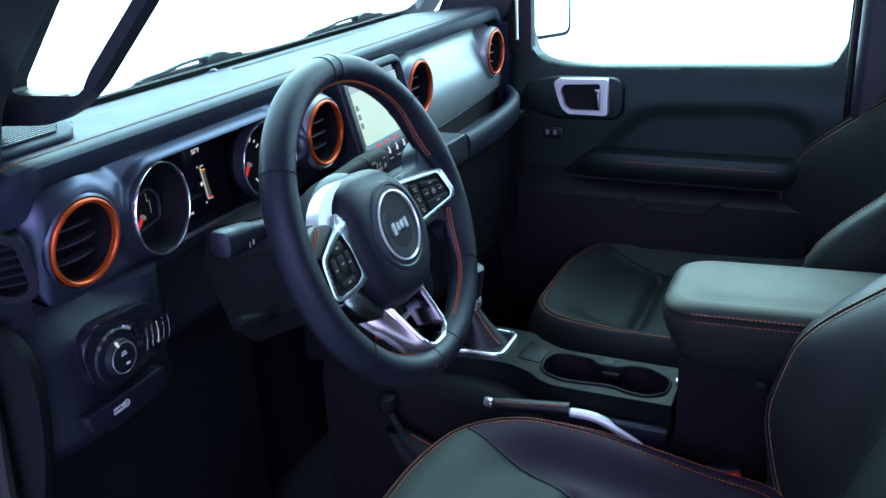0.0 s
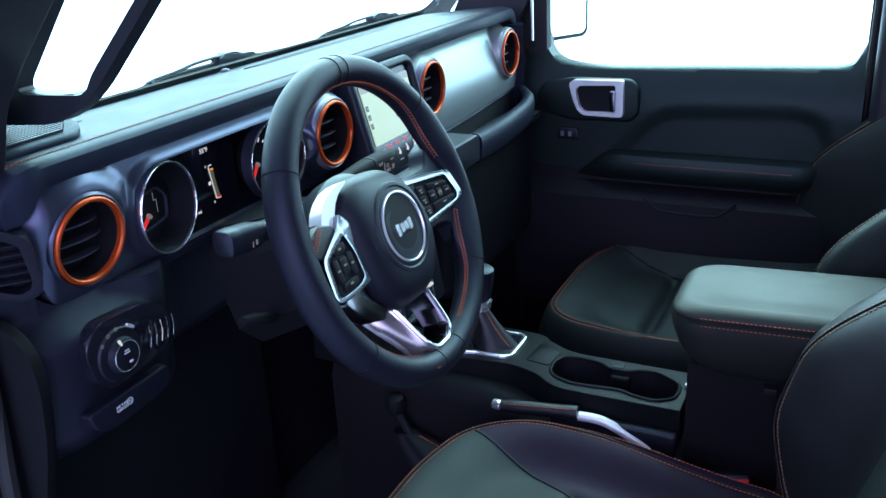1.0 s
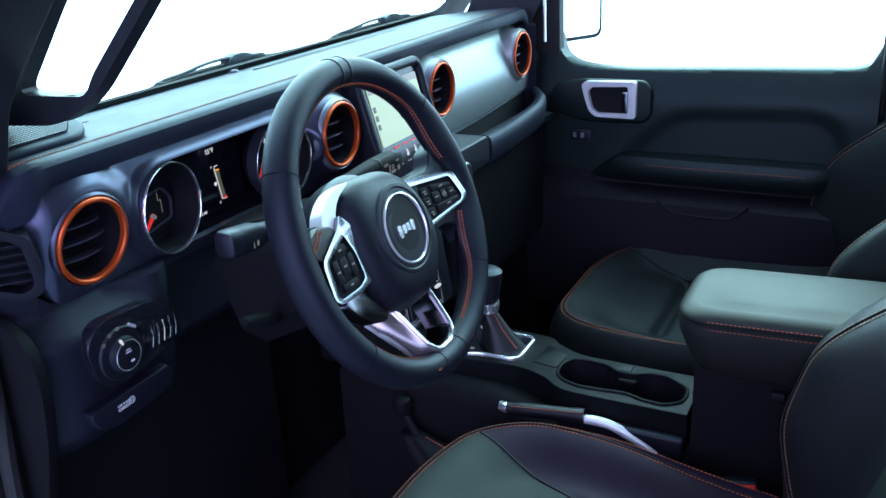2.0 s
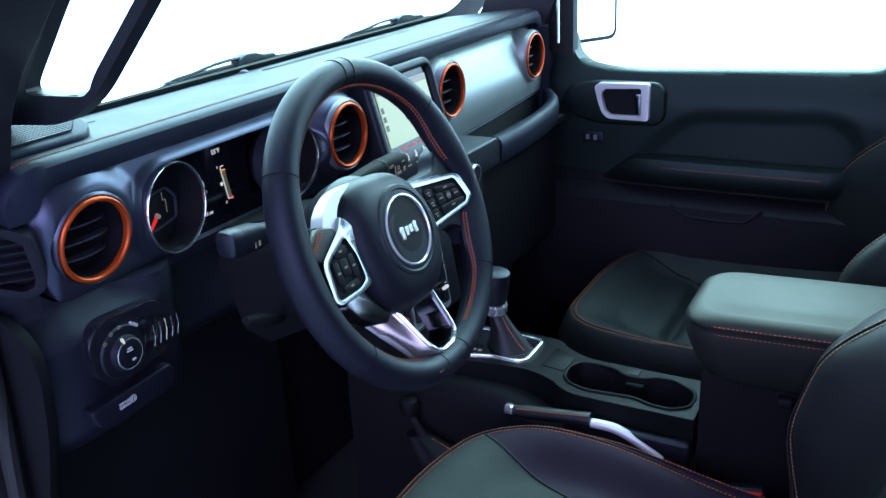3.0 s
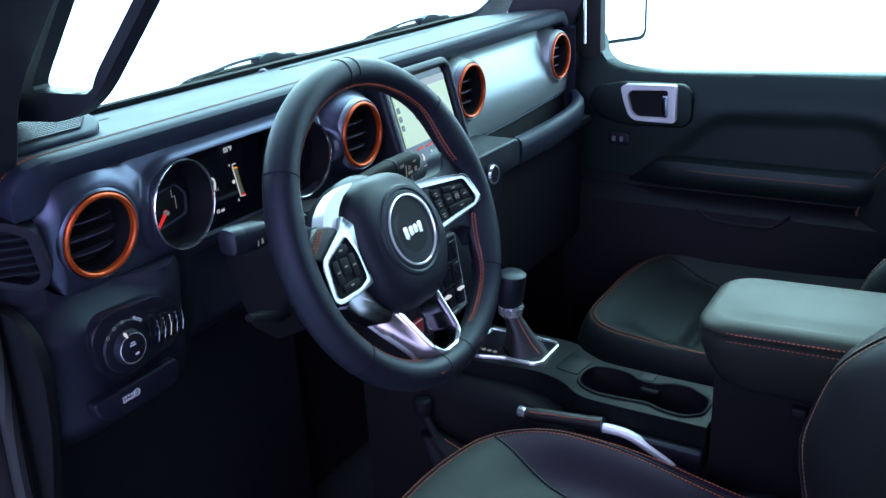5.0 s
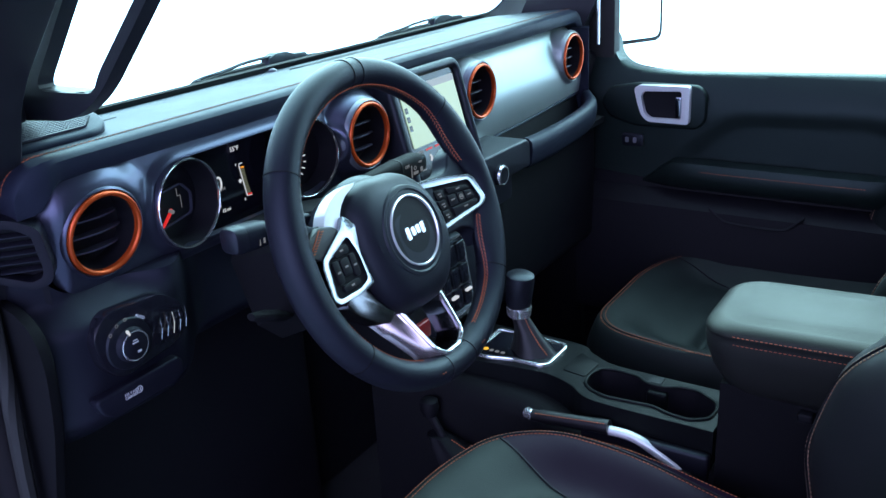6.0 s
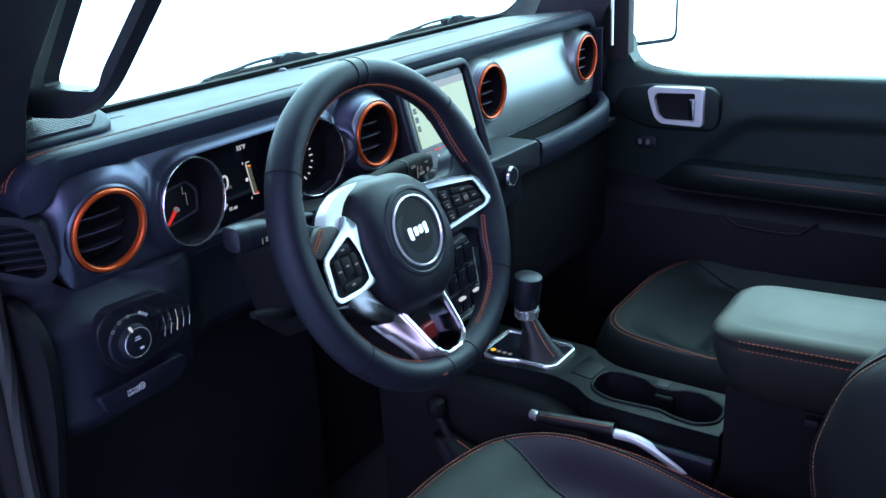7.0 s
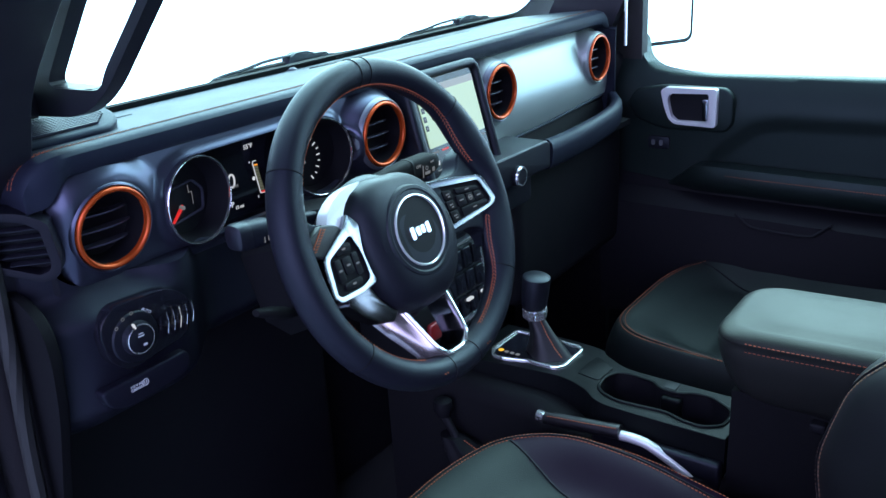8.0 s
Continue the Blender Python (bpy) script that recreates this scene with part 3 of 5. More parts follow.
part("tray_lip", tube([(0.60, 0.2215, 1.1275), (0.75, 0.2215, 1.1300), (0.93, 0.2225, 1.1370), (1.02, 0.226, 1.1400)], 0.0032, 8), PAD, dash)
part("glove_box", box(0.56, 1.03, 0.185, 0.40, 0.80, 1.078, 0.03, 5), DARK, dash)
end_o = rounded([(0.40, 1.084), (0.612, 1.084), (0.612, 1.128), (0.600, 1.137), (0.40, 1.139)], 0.006)
part("grab_bar_end", plate(end_o, 0.0, 0.10, facing(0, 0.24, 0), bevel=0.006, seg=4), PLASTIC, dash)
part("grab_bar_gap", box(0.611, 0.6195, 0.148, 0.20, 1.082, 1.128, 0.002), DARK, dash)

# lower dash on the driver side: a moulded bulge that falls away beside the column
def lower_depth(x, z):
    y = 0.1975 + 0.036 * smoothstep(-0.165, -0.235, x) * smoothstep(1.128, 1.166, z) ** 1.3 + 0.004 * smoothstep(1.145, 1.09, z)
    y += 0.085 * smoothstep(-0.190, -0.060, x)
    y += 0.024 * (max(0.0, -0.286 - x) / 0.054) ** 1.8
    return y + 0.075 * (max(0.0, 1.030 - z) / 0.055) ** 1.5


low_o = rounded([(-0.340, 0.978), (0.27, 0.978), (0.27, 1.166), (-0.29, 1.166), (-0.316, 1.196), (-0.340, 1.196)], [0.01, 0.01, 0.01, 0.02, 0.01, 0.01])
part("lower_panel", sheet(-0.344, 0.272, 0.974, 1.200, 0.004, lower_depth, [outline_distance(low_o)], 0.10), LOWER, dash, sharp=60)
cap_o = rounded([(0.30, 1.180), (0.238, 1.178), (0.204, 1.156), (0.196, 1.116), (0.205, 1.045), (0.240, 0.928), (0.29, 0.80), (0.45, 0.80), (0.45, 1.18)], 0.03)
part("side_cap", plate(cap_o, 0.0, 0.014, Matrix(((0, 0, 1, -0.354), (1, 0, 0, 0), (0, 1, 0, 0), (0, 0, 0, 1))), bevel=0.004, seg=3), CONSOLE, dash)
part("knee_panel", box(-0.335, 0.27, 0.42, 0.49, 0.44, 0.96, 0.02), DARK, dash)
part("side_kick_panel", box(-0.385, -0.34, 0.30, 0.55, 0.42, 1.20, 0.02), CARPET, dash)


# ---- air vents ----
def air_vent(x, y, z, paint, tilt=0.0):
    v = thing("air_vent", (x, y, z - 0.05), "round air vent with an orange ring and black slats", "air vent", "air vents")
    m = facing(x, y, z, tilt)
    part("collar", lathe([(0.0550, -0.010), (0.0538, -0.0040), (0.0520, -0.0008), (0.0502, 0.0006), (0.0492, 0.000), (0.0485, -0.004), (0.0485, -0.03)], m, 64), paint, v)
    part("ring", lathe([(0.0453 + 0.0031 * math.cos(t), 0.0005 + 0.0034 * math.sin(t)) for t in [radians(-10 + 20 * i) for i in range(11)]] + [(0.0424, -0.004), (0.0484, -0.008)], m, 64, closed=True), ORANGE, v, "orange ring")
    part("bowl", lathe([(0.0428, -0.003), (0.0400, -0.030), (0.030, -0.034), (0.0, -0.035)], m, 40), DARK, v)
    for k in (-1, 0, 1):
        h = 0.0185 * k
        w = math.sqrt(0.0392 ** 2 - h * h)
        pts = [(w * math.sin(a), -0.030 + 0.020 * math.cos(a)) for a in [-1.5 + 3.0 * i / 12 for i in range(13)]] + [(w * 0.9, -0.030), (-w * 0.9, -0.030)]
        # black slats in grey, for the highlights along their front edges
        part("slat", plate(pts, -0.0009, 0.0009, m @ Matrix.Translation((0, h, 0)) @ Matrix.Rotation(radians(77), 4, "X"), bevel=0.0004), GREY_PLASTIC, v)
    return v


# each collar takes the shaded or lit tone of the paint beside it
air_vent(-0.2360, 0.222, 1.2225, DASH_SHADED, -7.5)
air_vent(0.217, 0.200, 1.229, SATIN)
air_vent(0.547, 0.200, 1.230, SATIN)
air_vent(0.952, 0.210, 1.226, DASH_LIT)

# ---- side demister outlet at the dash's end ----
dm = thing("demister_outlet", (-0.335, 0.235, 1.19), "black side window demister outlet with five slats", "air vent")
mm = facing(-0.331, 0.232, 1.222, 0, -41)
frame_out = rounded([(-0.045, 0.052), (0.0, 0.045), (0.023, 0.033), (0.029, -0.010), (0.026, -0.026), (0.008, -0.032), (-0.045, -0.012)], 0.007)
frame_in = rounded([(-0.038, 0.043), (-0.002, 0.036), (0.014, 0.026), (0.019, -0.010), (0.017, -0.019), (0.006, -0.023), (-0.038, -0.006)], 0.004)
part("frame", plate(frame_out, -0.028, 0.004, mm, [frame_in], bevel=0.0025, seg=3), END, dm)
part("backing", plate(frame_in, -0.030, -0.027, mm), DARK, dm)
for k in range(5):
    z = -0.011 + 0.0094 * k
    x0 = -0.038 if z > -0.004 else -0.022
    x1 = 0.018 if z < 0.022 else 0.012
    part("slat", box(x0, x1, -0.0008, 0.0008, -0.0075, 0.0010, 0.0006, 2, mm @ Matrix.Translation((0, z, 0)) @ Matrix.Rotation(radians(22), 4, "X")), PLASTIC, dm)

# ---- speaker grille on the pad ----
sp = thing("speaker_grille", (-0.22, 0.30, 1.315), "black perforated speaker cover on the dash top", "speaker")
sm = Matrix.Translation((-0.225, 0.262, 1.3215)) @ Matrix.Rotation(radians(13), 4, "X") @ Matrix.Translation((0, 0.036, 0))
so = rounded([(-0.075, -0.036), (0.034, -0.038), (0.062, -0.014), (0.070, 0.050), (-0.075, 0.050)], 0.015)
si = rounded([(-0.070, -0.026), (0.024, -0.027), (0.046, -0.006), (0.051, 0.044), (-0.070, 0.044)], 0.012)
part("surround", plate(so, -0.035, 0.004, sm, bevel=0.005, seg=3), PAD, sp)
part("backing", plate(si, 0.003, 0.0045, sm), DARK, sp)
mesh = []
for i in range(27):
    x = -0.069 + i * 0.0043
    y0 = -0.025 if x < 0.022 else -0.025 + (x - 0.022) * 0.9
    mesh.append(box(x, x + 0.0016, y0, 0.043, 0.0044, 0.0064, 0, 1, sm))
for j in range(17):
    y = -0.0245 + j * 0.0041
    mesh.append(box(-0.069, 0.024 + min(0.024, max(0, y + 0.027) * 1.0), y, y + 0.0015, 0.0044, 0.0070, 0, 1, sm))
# grey stands for the windscreen light on the black mesh
part("mesh", join(*mesh), GREY_PLASTIC, sp, "fine black mesh in grey, for the windscreen light on it")

# ---- instrument cluster ----
cl = thing("instrument_cluster", (0.0, 0.25, 1.165), "instrument cluster with two chrome-ringed dials and a lit display", "instrument cluster")
part("housing", box(-0.175, 0.19, 0.287, 0.32, 1.14, 1.288, 0.005), DARK, cl)
disp = part("display", plate(rect(-0.060, 0.082, 1.146, 1.276, 0.004), 0, 0.003, facing(0, 0.283, 0)), GLOSS, cl, "glossy black display")


def gauge(x, z, needle, small):
    m = facing(x, 0.226, z, 0, 7 if x < 0 else -7) @ Matrix.Scale(1.03, 4)  # the dials turn towards the driver
    g = part("dial", lathe([(0.0, -0.030), (0.046, -0.030), (0.050, -0.012), (0.051, 0.0)], m, 64), DARK, cl, "recessed black dial")
    part("bezel", lathe([(0.0512, -0.006), (0.0512, 0.0022), (0.0517, 0.0034), (0.0524, 0.0036), (0.0530, 0.0026), (0.0532, -0.006)], m, 72, closed=True), DIAL_RING, g, "thin chrome ring")
    part("hood", lathe([(0.0528, 0.0020), (0.0540, -0.004), (0.0556, -0.013)], m, 64), DASH_SHADED, g, "satin tube round the dial")
    marks = []
    for k in range(11 if not small else 4):
        a = radians(95 - k * 15) if not small else radians(100 + k * 12)
        r0 = (0.030 if k % 2 == 0 else 0.0325) if not small else 0.039
        marks.append(box(r0, 0.036 if not small else 0.043, -0.0008, 0.0008, -0.0295, -0.0288, 0, 1, m @ Matrix.Translation((-0.017, -0.007, 0) if not small else (0, 0, 0)) @ Matrix.Rotation(a, 4, "Z")))
    part("marks", join(*marks), LIT if not small else LIT_DIM, g, "white scale marks")
    a = radians(needle)
    pivot = (-0.008, -0.010, 0) if small else (-0.017, -0.007, 0)
    part("needle", plate([(-0.003, -0.0018), (0.022, -0.0008), (0.022, 0.0008), (-0.003, 0.0018)], -0.024, -0.021, m @ Matrix.Translation(pivot) @ Matrix.Rotation(a, 4, "Z")), LIT_RED, g, "lit red needle")
    part("hub_cap", lathe([(0.0, -0.018), (0.0025, -0.019), (0.003, -0.024)], m @ Matrix.Translation(pivot), 16), LIT_DIM, g)
    if small:
        part("inner_frame", plate(rounded([(-0.044, 0.013), (0.020, 0.018), (0.036, 0.002), (0.033, -0.024), (-0.044, -0.032)], 0.006), -0.0295, -0.026, m, [rounded([(-0.042, 0.0110), (0.0188, 0.0160), (0.0342, 0.001), (0.0313, -0.0224), (-0.042, -0.0300)], 0.005)]), GREY_PLASTIC, g)
        part("line_graph", join(box(0.006, 0.0068, 0.002, 0.011, -0.0285, -0.028, 0, 1, m @ Matrix.Translation((0.006, 0.001, 0))), box(0.006, 0.0118, 0.0012, 0.002, -0.0285, -0.028, 0, 1, m @ Matrix.Translation((0.006, 0.001, 0))), box(0.011, 0.0118, -0.014, 0.002, -0.0285, -0.028, 0, 1, m @ Matrix.Translation((0.006, 0.001, 0)))), LIT_DIM, g)
    return g


gauge(-0.1125, 1.2190, 222, True)
gauge(0.1090, 1.2185, 240, False)
dmx = facing(0, 0.2795, 0)
part("digits", letters("55°F", 0.0088, dmx @ Matrix.Translation((0.0222, 1.2480, 0))), LIT, disp)
part("digits", letters("0", 0.029, dmx @ Matrix.Translation((-0.0137, 1.2078, 0))), LIT, disp)
part("digits", letters("MPH", 0.0066, dmx @ Matrix.Translation((-0.0100, 1.2002, 0))), LIT_DIM, disp)
part("digits", letters("P", 0.0105, dmx @ Matrix.Translation((-0.0172, 1.1765, 0))), LIT, disp)
part("digits", letters("15 mi", 0.0068, dmx @ Matrix.Translation((-0.0060, 1.1705, 0))), LIT, disp)
ticks = []
for k in range(9):
    t = k / 9
    x, z = 0.0290 + 0.0072 * t ** 1.3, 1.2185 - 0.0365 * t
    ticks.append(plate([(x, z), (x + 0.0062, z - 0.0010), (x + 0.0070, z - 0.0042), (x + 0.0007, z - 0.0034)], 0, 0.0005, dmx))
part("fuel_bar", join(*ticks), LIT_GREEN, disp)
part("fuel_pump_mark", plate(rounded([(0.0225, 1.2035), (0.0262, 1.2055), (0.0285, 1.2024), (0.0262, 1.1995), (0.0235, 1.2000)], 0.001), 0, 0.0005, dmx), LIT, disp)
part("fuel_frame", tube([dmx @ Vector(p) for p in ((0.0325, 1.2262, 0.0005), (0.0268, 1.2258, 0.0005), (0.0262, 1.2235, 0.0005), (0.0309, 1.1977, 0.0005), (0.0346, 1.1790, 0.0005), (0.0436, 1.1782, 0.0005))], 0.0007, 6), LIT, disp)
part("fuel_top", plate([(0.0285, 1.2195), (0.0350, 1.2188), (0.0348, 1.2212), (0.0280, 1.2218)], 0.0005, 0.001, dmx), LIT_ORANGE, disp)
part("digits", letters("F", 0.0046, dmx @ Matrix.Translation((0.0215, 1.2258, 0))), LIT, disp)
part("digits", letters("E", 0.0046, dmx @ Matrix.Translation((0.0304, 1.1748, 0))), LIT, disp)
part("fuel_low", plate([(0.0352, 1.1795), (0.0432, 1.1788), (0.0436, 1.1812), (0.0352, 1.1820)], 0.0005, 0.001, dmx), LIT_RED, disp)

# ---- touch screen ----
ts = thing("touch_screen", (0.39, 0.20, 1.12), "centre touch screen with pale green lit display and dark surround", "touch screen")
tm = facing(0.3825, 0.1975, 1.231, 15)
part("surround", plate(rect(-0.108, 0.101, -0.130, 0.073, 0.024, 8), -0.045, 0.011, tm, [rect(-0.089, 0.087, -0.102, 0.057, 0.010)], bevel=0.008, seg=5), PLASTIC, ts, "dark moulded surround")
part("bezel", plate(rect(-0.092, 0.090, -0.105, 0.060, 0.010), -0.03, 0.002, tm), GLOSS, ts, "glossy black border")
scr = part("display", plate(rect(-0.0775, 0.0775, -0.047, 0.047, 0.003), 0.002, 0.004, tm), SCREEN, ts, "pale green lit display")
part("status_bar", plate(rect(-0.0775, 0.0775, 0.036, 0.047, 0.002), 0.004, 0.0045, tm), SCREEN_BAR, scr)
for y in (-0.020, -0.006, 0.008):
    part("icon", plate(rect(-0.0765, -0.0690, y, y + 0.009, 0.001), 0.004, 0.0045, tm), GLOSS, scr)
    part("print", plate(rect(-0.0745, -0.0710, y + 0.003, y + 0.006, 0.001), 0.0045, 0.0048, tm), LIT_DIM, scr)
for k in range(6):
    x = -0.066 + 0.0265 * k
    part("caption", plate(rect(x - 0.009, x + 0.009, -0.0565, -0.0535, 0.001), 0.002, 0.0026, tm), LIT_RED if k in (1, 2, 3) else LIT_DIM, ts)
    mark = rounded([(x - 0.004, -0.074), (x + 0.002, -0.076), (x + 0.004, -0.071), (x + 0.001, -0.064), (x - 0.003, -0.0635), (x - 0.001, -0.069)], 0.001)
    part("icon", plate(mark, 0.002, 0.0026, tm), LIT, ts)
    part("caption", plate(rect(x - 0.006, x + 0.006, -0.0845, -0.0825, 0.0008), 0.002, 0.0026, tm), LIT_DIM, ts)

# ---- climate controls and switch bank ----
cc = thing("climate_panel", (0.39, 0.17, 1.03), "black climate control panel with chrome-edged knobs", "climate control")
part("panel", plate(rect(0.255, 0.56, 1.035, 1.125, 0.015), 0, 0.085, facing(0, 0.235, 0), bevel=0.006), PLASTIC, cc)
for kx in (0.30, 0.395, 0.494):
    m = facing(kx, 0.150, 1.098)
    k = part("knob", lathe([(0.0, 0.020), (0.0145, 0.020), (0.0178, 0.016), (0.019, 0.0)], m, 28), PLASTIC, cc)
    part("trim_ring", lathe([(0.0140, 0.0204), (0.0165, 0.0200), (0.0182, 0.0165), (0.0165, 0.0150)], m, 28, closed=True), CHROME, k, "chrome ring")
part("trim_bar", box(0.40, 0.455, 0.144, 0.152, 1.116, 1.121, 0.002), SILVER, cc)

sw = thing("switch_bank", (0.36, 0.16, 0.88), "black bank of toggle switches with bright edges", "switch panel")
swm = facing(0.335, 0.150, 0.960, 8)
part("panel", plate(rect(-0.075, 0.10, -0.075, 0.075, 0.012), -0.05, 0.0, swm, bevel=0.004), PLASTIC, sw)
part("trim_frame", plate(rect(-0.066, 0.055, -0.066, 0.066, 0.008), 0, 0.004, swm, [rect(-0.062, 0.051, -0.062, 0.062, 0.006)]), CHROME, sw, "bright trim frame")
for i in range(4):
    for j in range(3):
        x, y = -0.058 + 0.0275 * i, -0.056 + 0.039 * j
        part("switch", plate(rect(x, x + 0.023, y, y + 0.034, 0.004), 0, 0.008, swm, bevel=0.003), GLOSS, sw)
# bright reflections on two switches, drawn as glowing bars
for x in (-0.016, 0.027):
    part("glint_bar", box(x, x + 0.016, -0.031, -0.0265, 0.006, 0.013, 0.0012, 2, swm), LIT, sw, "glowing bar standing for a bright reflection on the switch")
# red block of unclear use; the box behind it is added to carry it
part("lower_box", box(0.185, 0.275, 0.150, 0.26, 0.86, 0.96, 0.008), CONSOLE, sw)
part("red_block", box(0.224, 0.260, 0.142, 0.152, 0.894, 0.924, 0.003), MAROON, sw, "red button")

# ---- headlamp switch and socket plate ----
hs = thing("headlamp_switch", (-0.245, 0.19, 1.06), "black headlamp switch panel with a round knob and dimmer wheel", "switch panel")
hm = facing(0, 0.194, 0)
hp = rounded([(-0.301, 1.128), (-0.294, 1.088), (-0.272, 1.068), (-0.190, 1.078), (-0.176, 1.100), (-0.178, 1.125), (-0.205, 1.146), (-0.280, 1.150)], 0.012)
part("panel", plate(hp, -0.01, 0.006, hm, bevel=0.003), GLOSS, hs)
km = facing(-0.2582, 0.188, 1.106)
kb = part("knob", lathe([(0.0, 0.012), (0.0165, 0.012), (0.0188, 0.0105), (0.020, 0.004), (0.029, 0.003), (0.030, 0.0)], km, 40), PLASTIC, hs)
part("arc", lathe([(0.0160, 0.0122), (0.0168, 0.0124), (0.0176, 0.0120), (0.0168, 0.0112)], km, 40, closed=True), CHROME, kb, "bright ring")
part("pointer", box(-0.0018, 0.0010, 0.015, 0.022, 0.0095, 0.0125, 0.0005, 1, km @ Matrix.Rotation(radians(18), 4, "Z")), LIT, kb)
part("print", box(-0.004, 0.004, 0.003, 0.0045, 0.0120, 0.0124, 0, 1, km), INK, kb)
part("print", box(-0.003, 0.003, 0.006, 0.0072, 0.0120, 0.0124, 0, 1, km), INK, kb)
part("print", box(0.001, 0.006, -0.009, -0.0065, 0.0120, 0.0124, 0, 1, km), INK, kb)
part("print", (letters("AUTO", 0.0048, km @ Matrix.Translation((0.018, 0.0255, 0.0033)) @ Matrix.Rotation(radians(-38), 4, "Z"))), INK, kb)
for a in (-0.85, -0.45, -0.05):
    part("print", plate(circle(0.030 * math.sin(a), 0.030 * math.cos(a), 0.0022, 10), 0.0032, 0.0035, km, [circle(0.030 * math.sin(a), 0.030 * math.cos(a), 0.0015, 10)]), LIT_DIM, hs)
for k in range(5):
    x = -0.219 + 0.009 * k
    part("dimmer_rib" if k not in (2,) else "dimmer_scale", tube([(x, 0.186 - 0.004, 1.095), (x + 0.003, 0.182, 1.107), (x + 0.002, 0.186 - 0.004, 1.120)], 0.0004, 6), CHROME if k != 2 else LIT, hs)
so_ = thing("socket_plate", (-0.25, 0.19, 1.02), "black blank plate with printed mains socket mark", "switch panel")
part("panel", plate(rounded([(-0.312, 1.058), (-0.304, 1.036), (-0.285, 1.026), (-0.200, 1.030), (-0.188, 1.044), (-0.192, 1.060)], 0.008), -0.01, 0.0048, hm, bevel=0.003, seg=3), LOWER, so_)
part("print", join(letters("115 V AC", 0.0042, hm @ Matrix.Translation((-0.2675, 1.0485, 0.0055))), letters("CARGO", 0.0047, hm @ Matrix.Translation((-0.2675, 1.0442, 0.0055))), plate(circle(-0.2555, 1.047, 0.0042, 20), 0.005, 0.0056, hm, [circle(-0.2555, 1.047, 0.0035, 20)]), box(-0.2572, -0.2566, 1.045, 1.049, 0.005, 0.0056, 0, 1, hm), box(-0.2545, -0.2539, 1.045, 1.049, 0.005, 0.0056, 0, 1, hm)), INK, so_)


# ---- steering column, stalks and wheel ----
WM = facing(0, -0.003, 1.191, 20.5)
col = thing("steering_column", (0, 0.10, 1.10), "black steering column shroud", "steering column")
part("shroud", loft([[(WM @ Vector((sx * w, sy * h - 0.02, d))) for sx, sy in ((-0.6, 1), (0.6, 1), (1, 0.5), (1, -0.6), (0.6, -1), (-0.6, -1), (-1, -0.6), (-1, 0.5))] for d, w, h in ((-0.045, 0.055, 0.055), (-0.06, 0.062, 0.064), (-0.12, 0.068, 0.07), (-0.22, 0.075, 0.08))]), CONSOLE, col)


def stalk(stations, y, z0, slope):
    """A rounded lever along x; stations of (x, half depth, half height)."""
    rows = []
    for x, hy, hz in stations:
        ring = []
        for i in range(20):
            a = 2 * math.pi * i / 20
            ca, sa = math.cos(a), math.sin(a)
            ring.append(Vector((x, y + hy * math.copysign(abs(ca) ** 0.6, ca), z0 + slope * x + hz * math.copysign(abs(sa) ** 0.6, sa))))
        rows.append(ring)
    return loft(rows)


ls = part("turn_stalk", stalk(((-0.05, 0.008, 0.008), (-0.11, 0.010, 0.011), (-0.122, 0.012, 0.013), (-0.128, 0.013, 0.0150), (-0.150, 0.014, 0.0158), (-0.158, 0.014, 0.0157)), 0.098, 1.191, -0.11), LOWER, col)
part("stalk_cap", stalk(((-0.1585, 0.0143, 0.0160), (-0.170, 0.0143, 0.0158), (-0.175, 0.0130, 0.0142), (-0.177, 0.010, 0.011)), 0.098, 1.191, -0.11), PLASTIC, ls, "dark end cap")
part("print", join(box(-0.143, -0.1415, 0.0845, 0.0852, 1.197, 1.205, 0, 1), box(-0.137, -0.134, 0.0845, 0.0852, 1.198, 1.204, 0, 1)), LIT_DIM, ls)
rs = part("wiper_stalk", stalk(((0.05, 0.009, 0.011), (0.10, 0.012, 0.0145), (0.128, 0.0132, 0.0158), (0.150, 0.0135, 0.0160), (0.176, 0.0135, 0.0158), (0.186, 0.0128, 0.0140), (0.195, 0.0110, 0.0110), (0.200, 0.008, 0.007)), 0.098, 1.2050, 0.0), CONSOLE, col)
part("stalk_collar", stalk(((0.1330, 0.0140, 0.0165), (0.1350, 0.0142, 0.0167), (0.1370, 0.0140, 0.0165)), 0.098, 1.2050, 0.0), DARK, rs)
part("print", join(box(0.154, 0.1555, 0.0838, 0.0846, 1.1925, 1.2095, 0, 1), letters("OFF", 0.0060, facing(0.145, 0.0840, 1.2105)), letters("MIST", 0.0038, facing(0.176, 0.0840, 1.2105)), plate(circle(0.163, 1.2045, 0.0030, 12), 0, 0.0006, facing(0, 0.0844, 0), [circle(0.163, 1.2045, 0.0021, 12)]), box(0.159, 0.170, 0.0838, 0.0846, 1.1955, 1.1995, 0, 1), box(0.176, 0.181, 0.0838, 0.0846, 1.1965, 1.2025, 0, 1)), LIT_DIM, rs)
part("tilt_lever", tube(smooth_path([(-0.02, 0.150, 1.060), (-0.07, 0.125, 1.074), (-0.105, 0.110, 1.090), (-0.125, 0.106, 1.099), (-0.150, 0.108, 1.108)], 6), [0.006] * 6 + [0.006 + 0.0012 * i for i in range(6)] + [0.0130] * 7 + [0.0120, 0.0110, 0.0100, 0.0090, 0.0080, 0.0070], 12, flat=0.6), CONSOLE, col)

wh = thing("steering_wheel", (0, -0.003, 1.0), "black leather steering wheel with silver spokes and orange stitching", "steering wheel")
R, TR = 0.1816, 0.0177


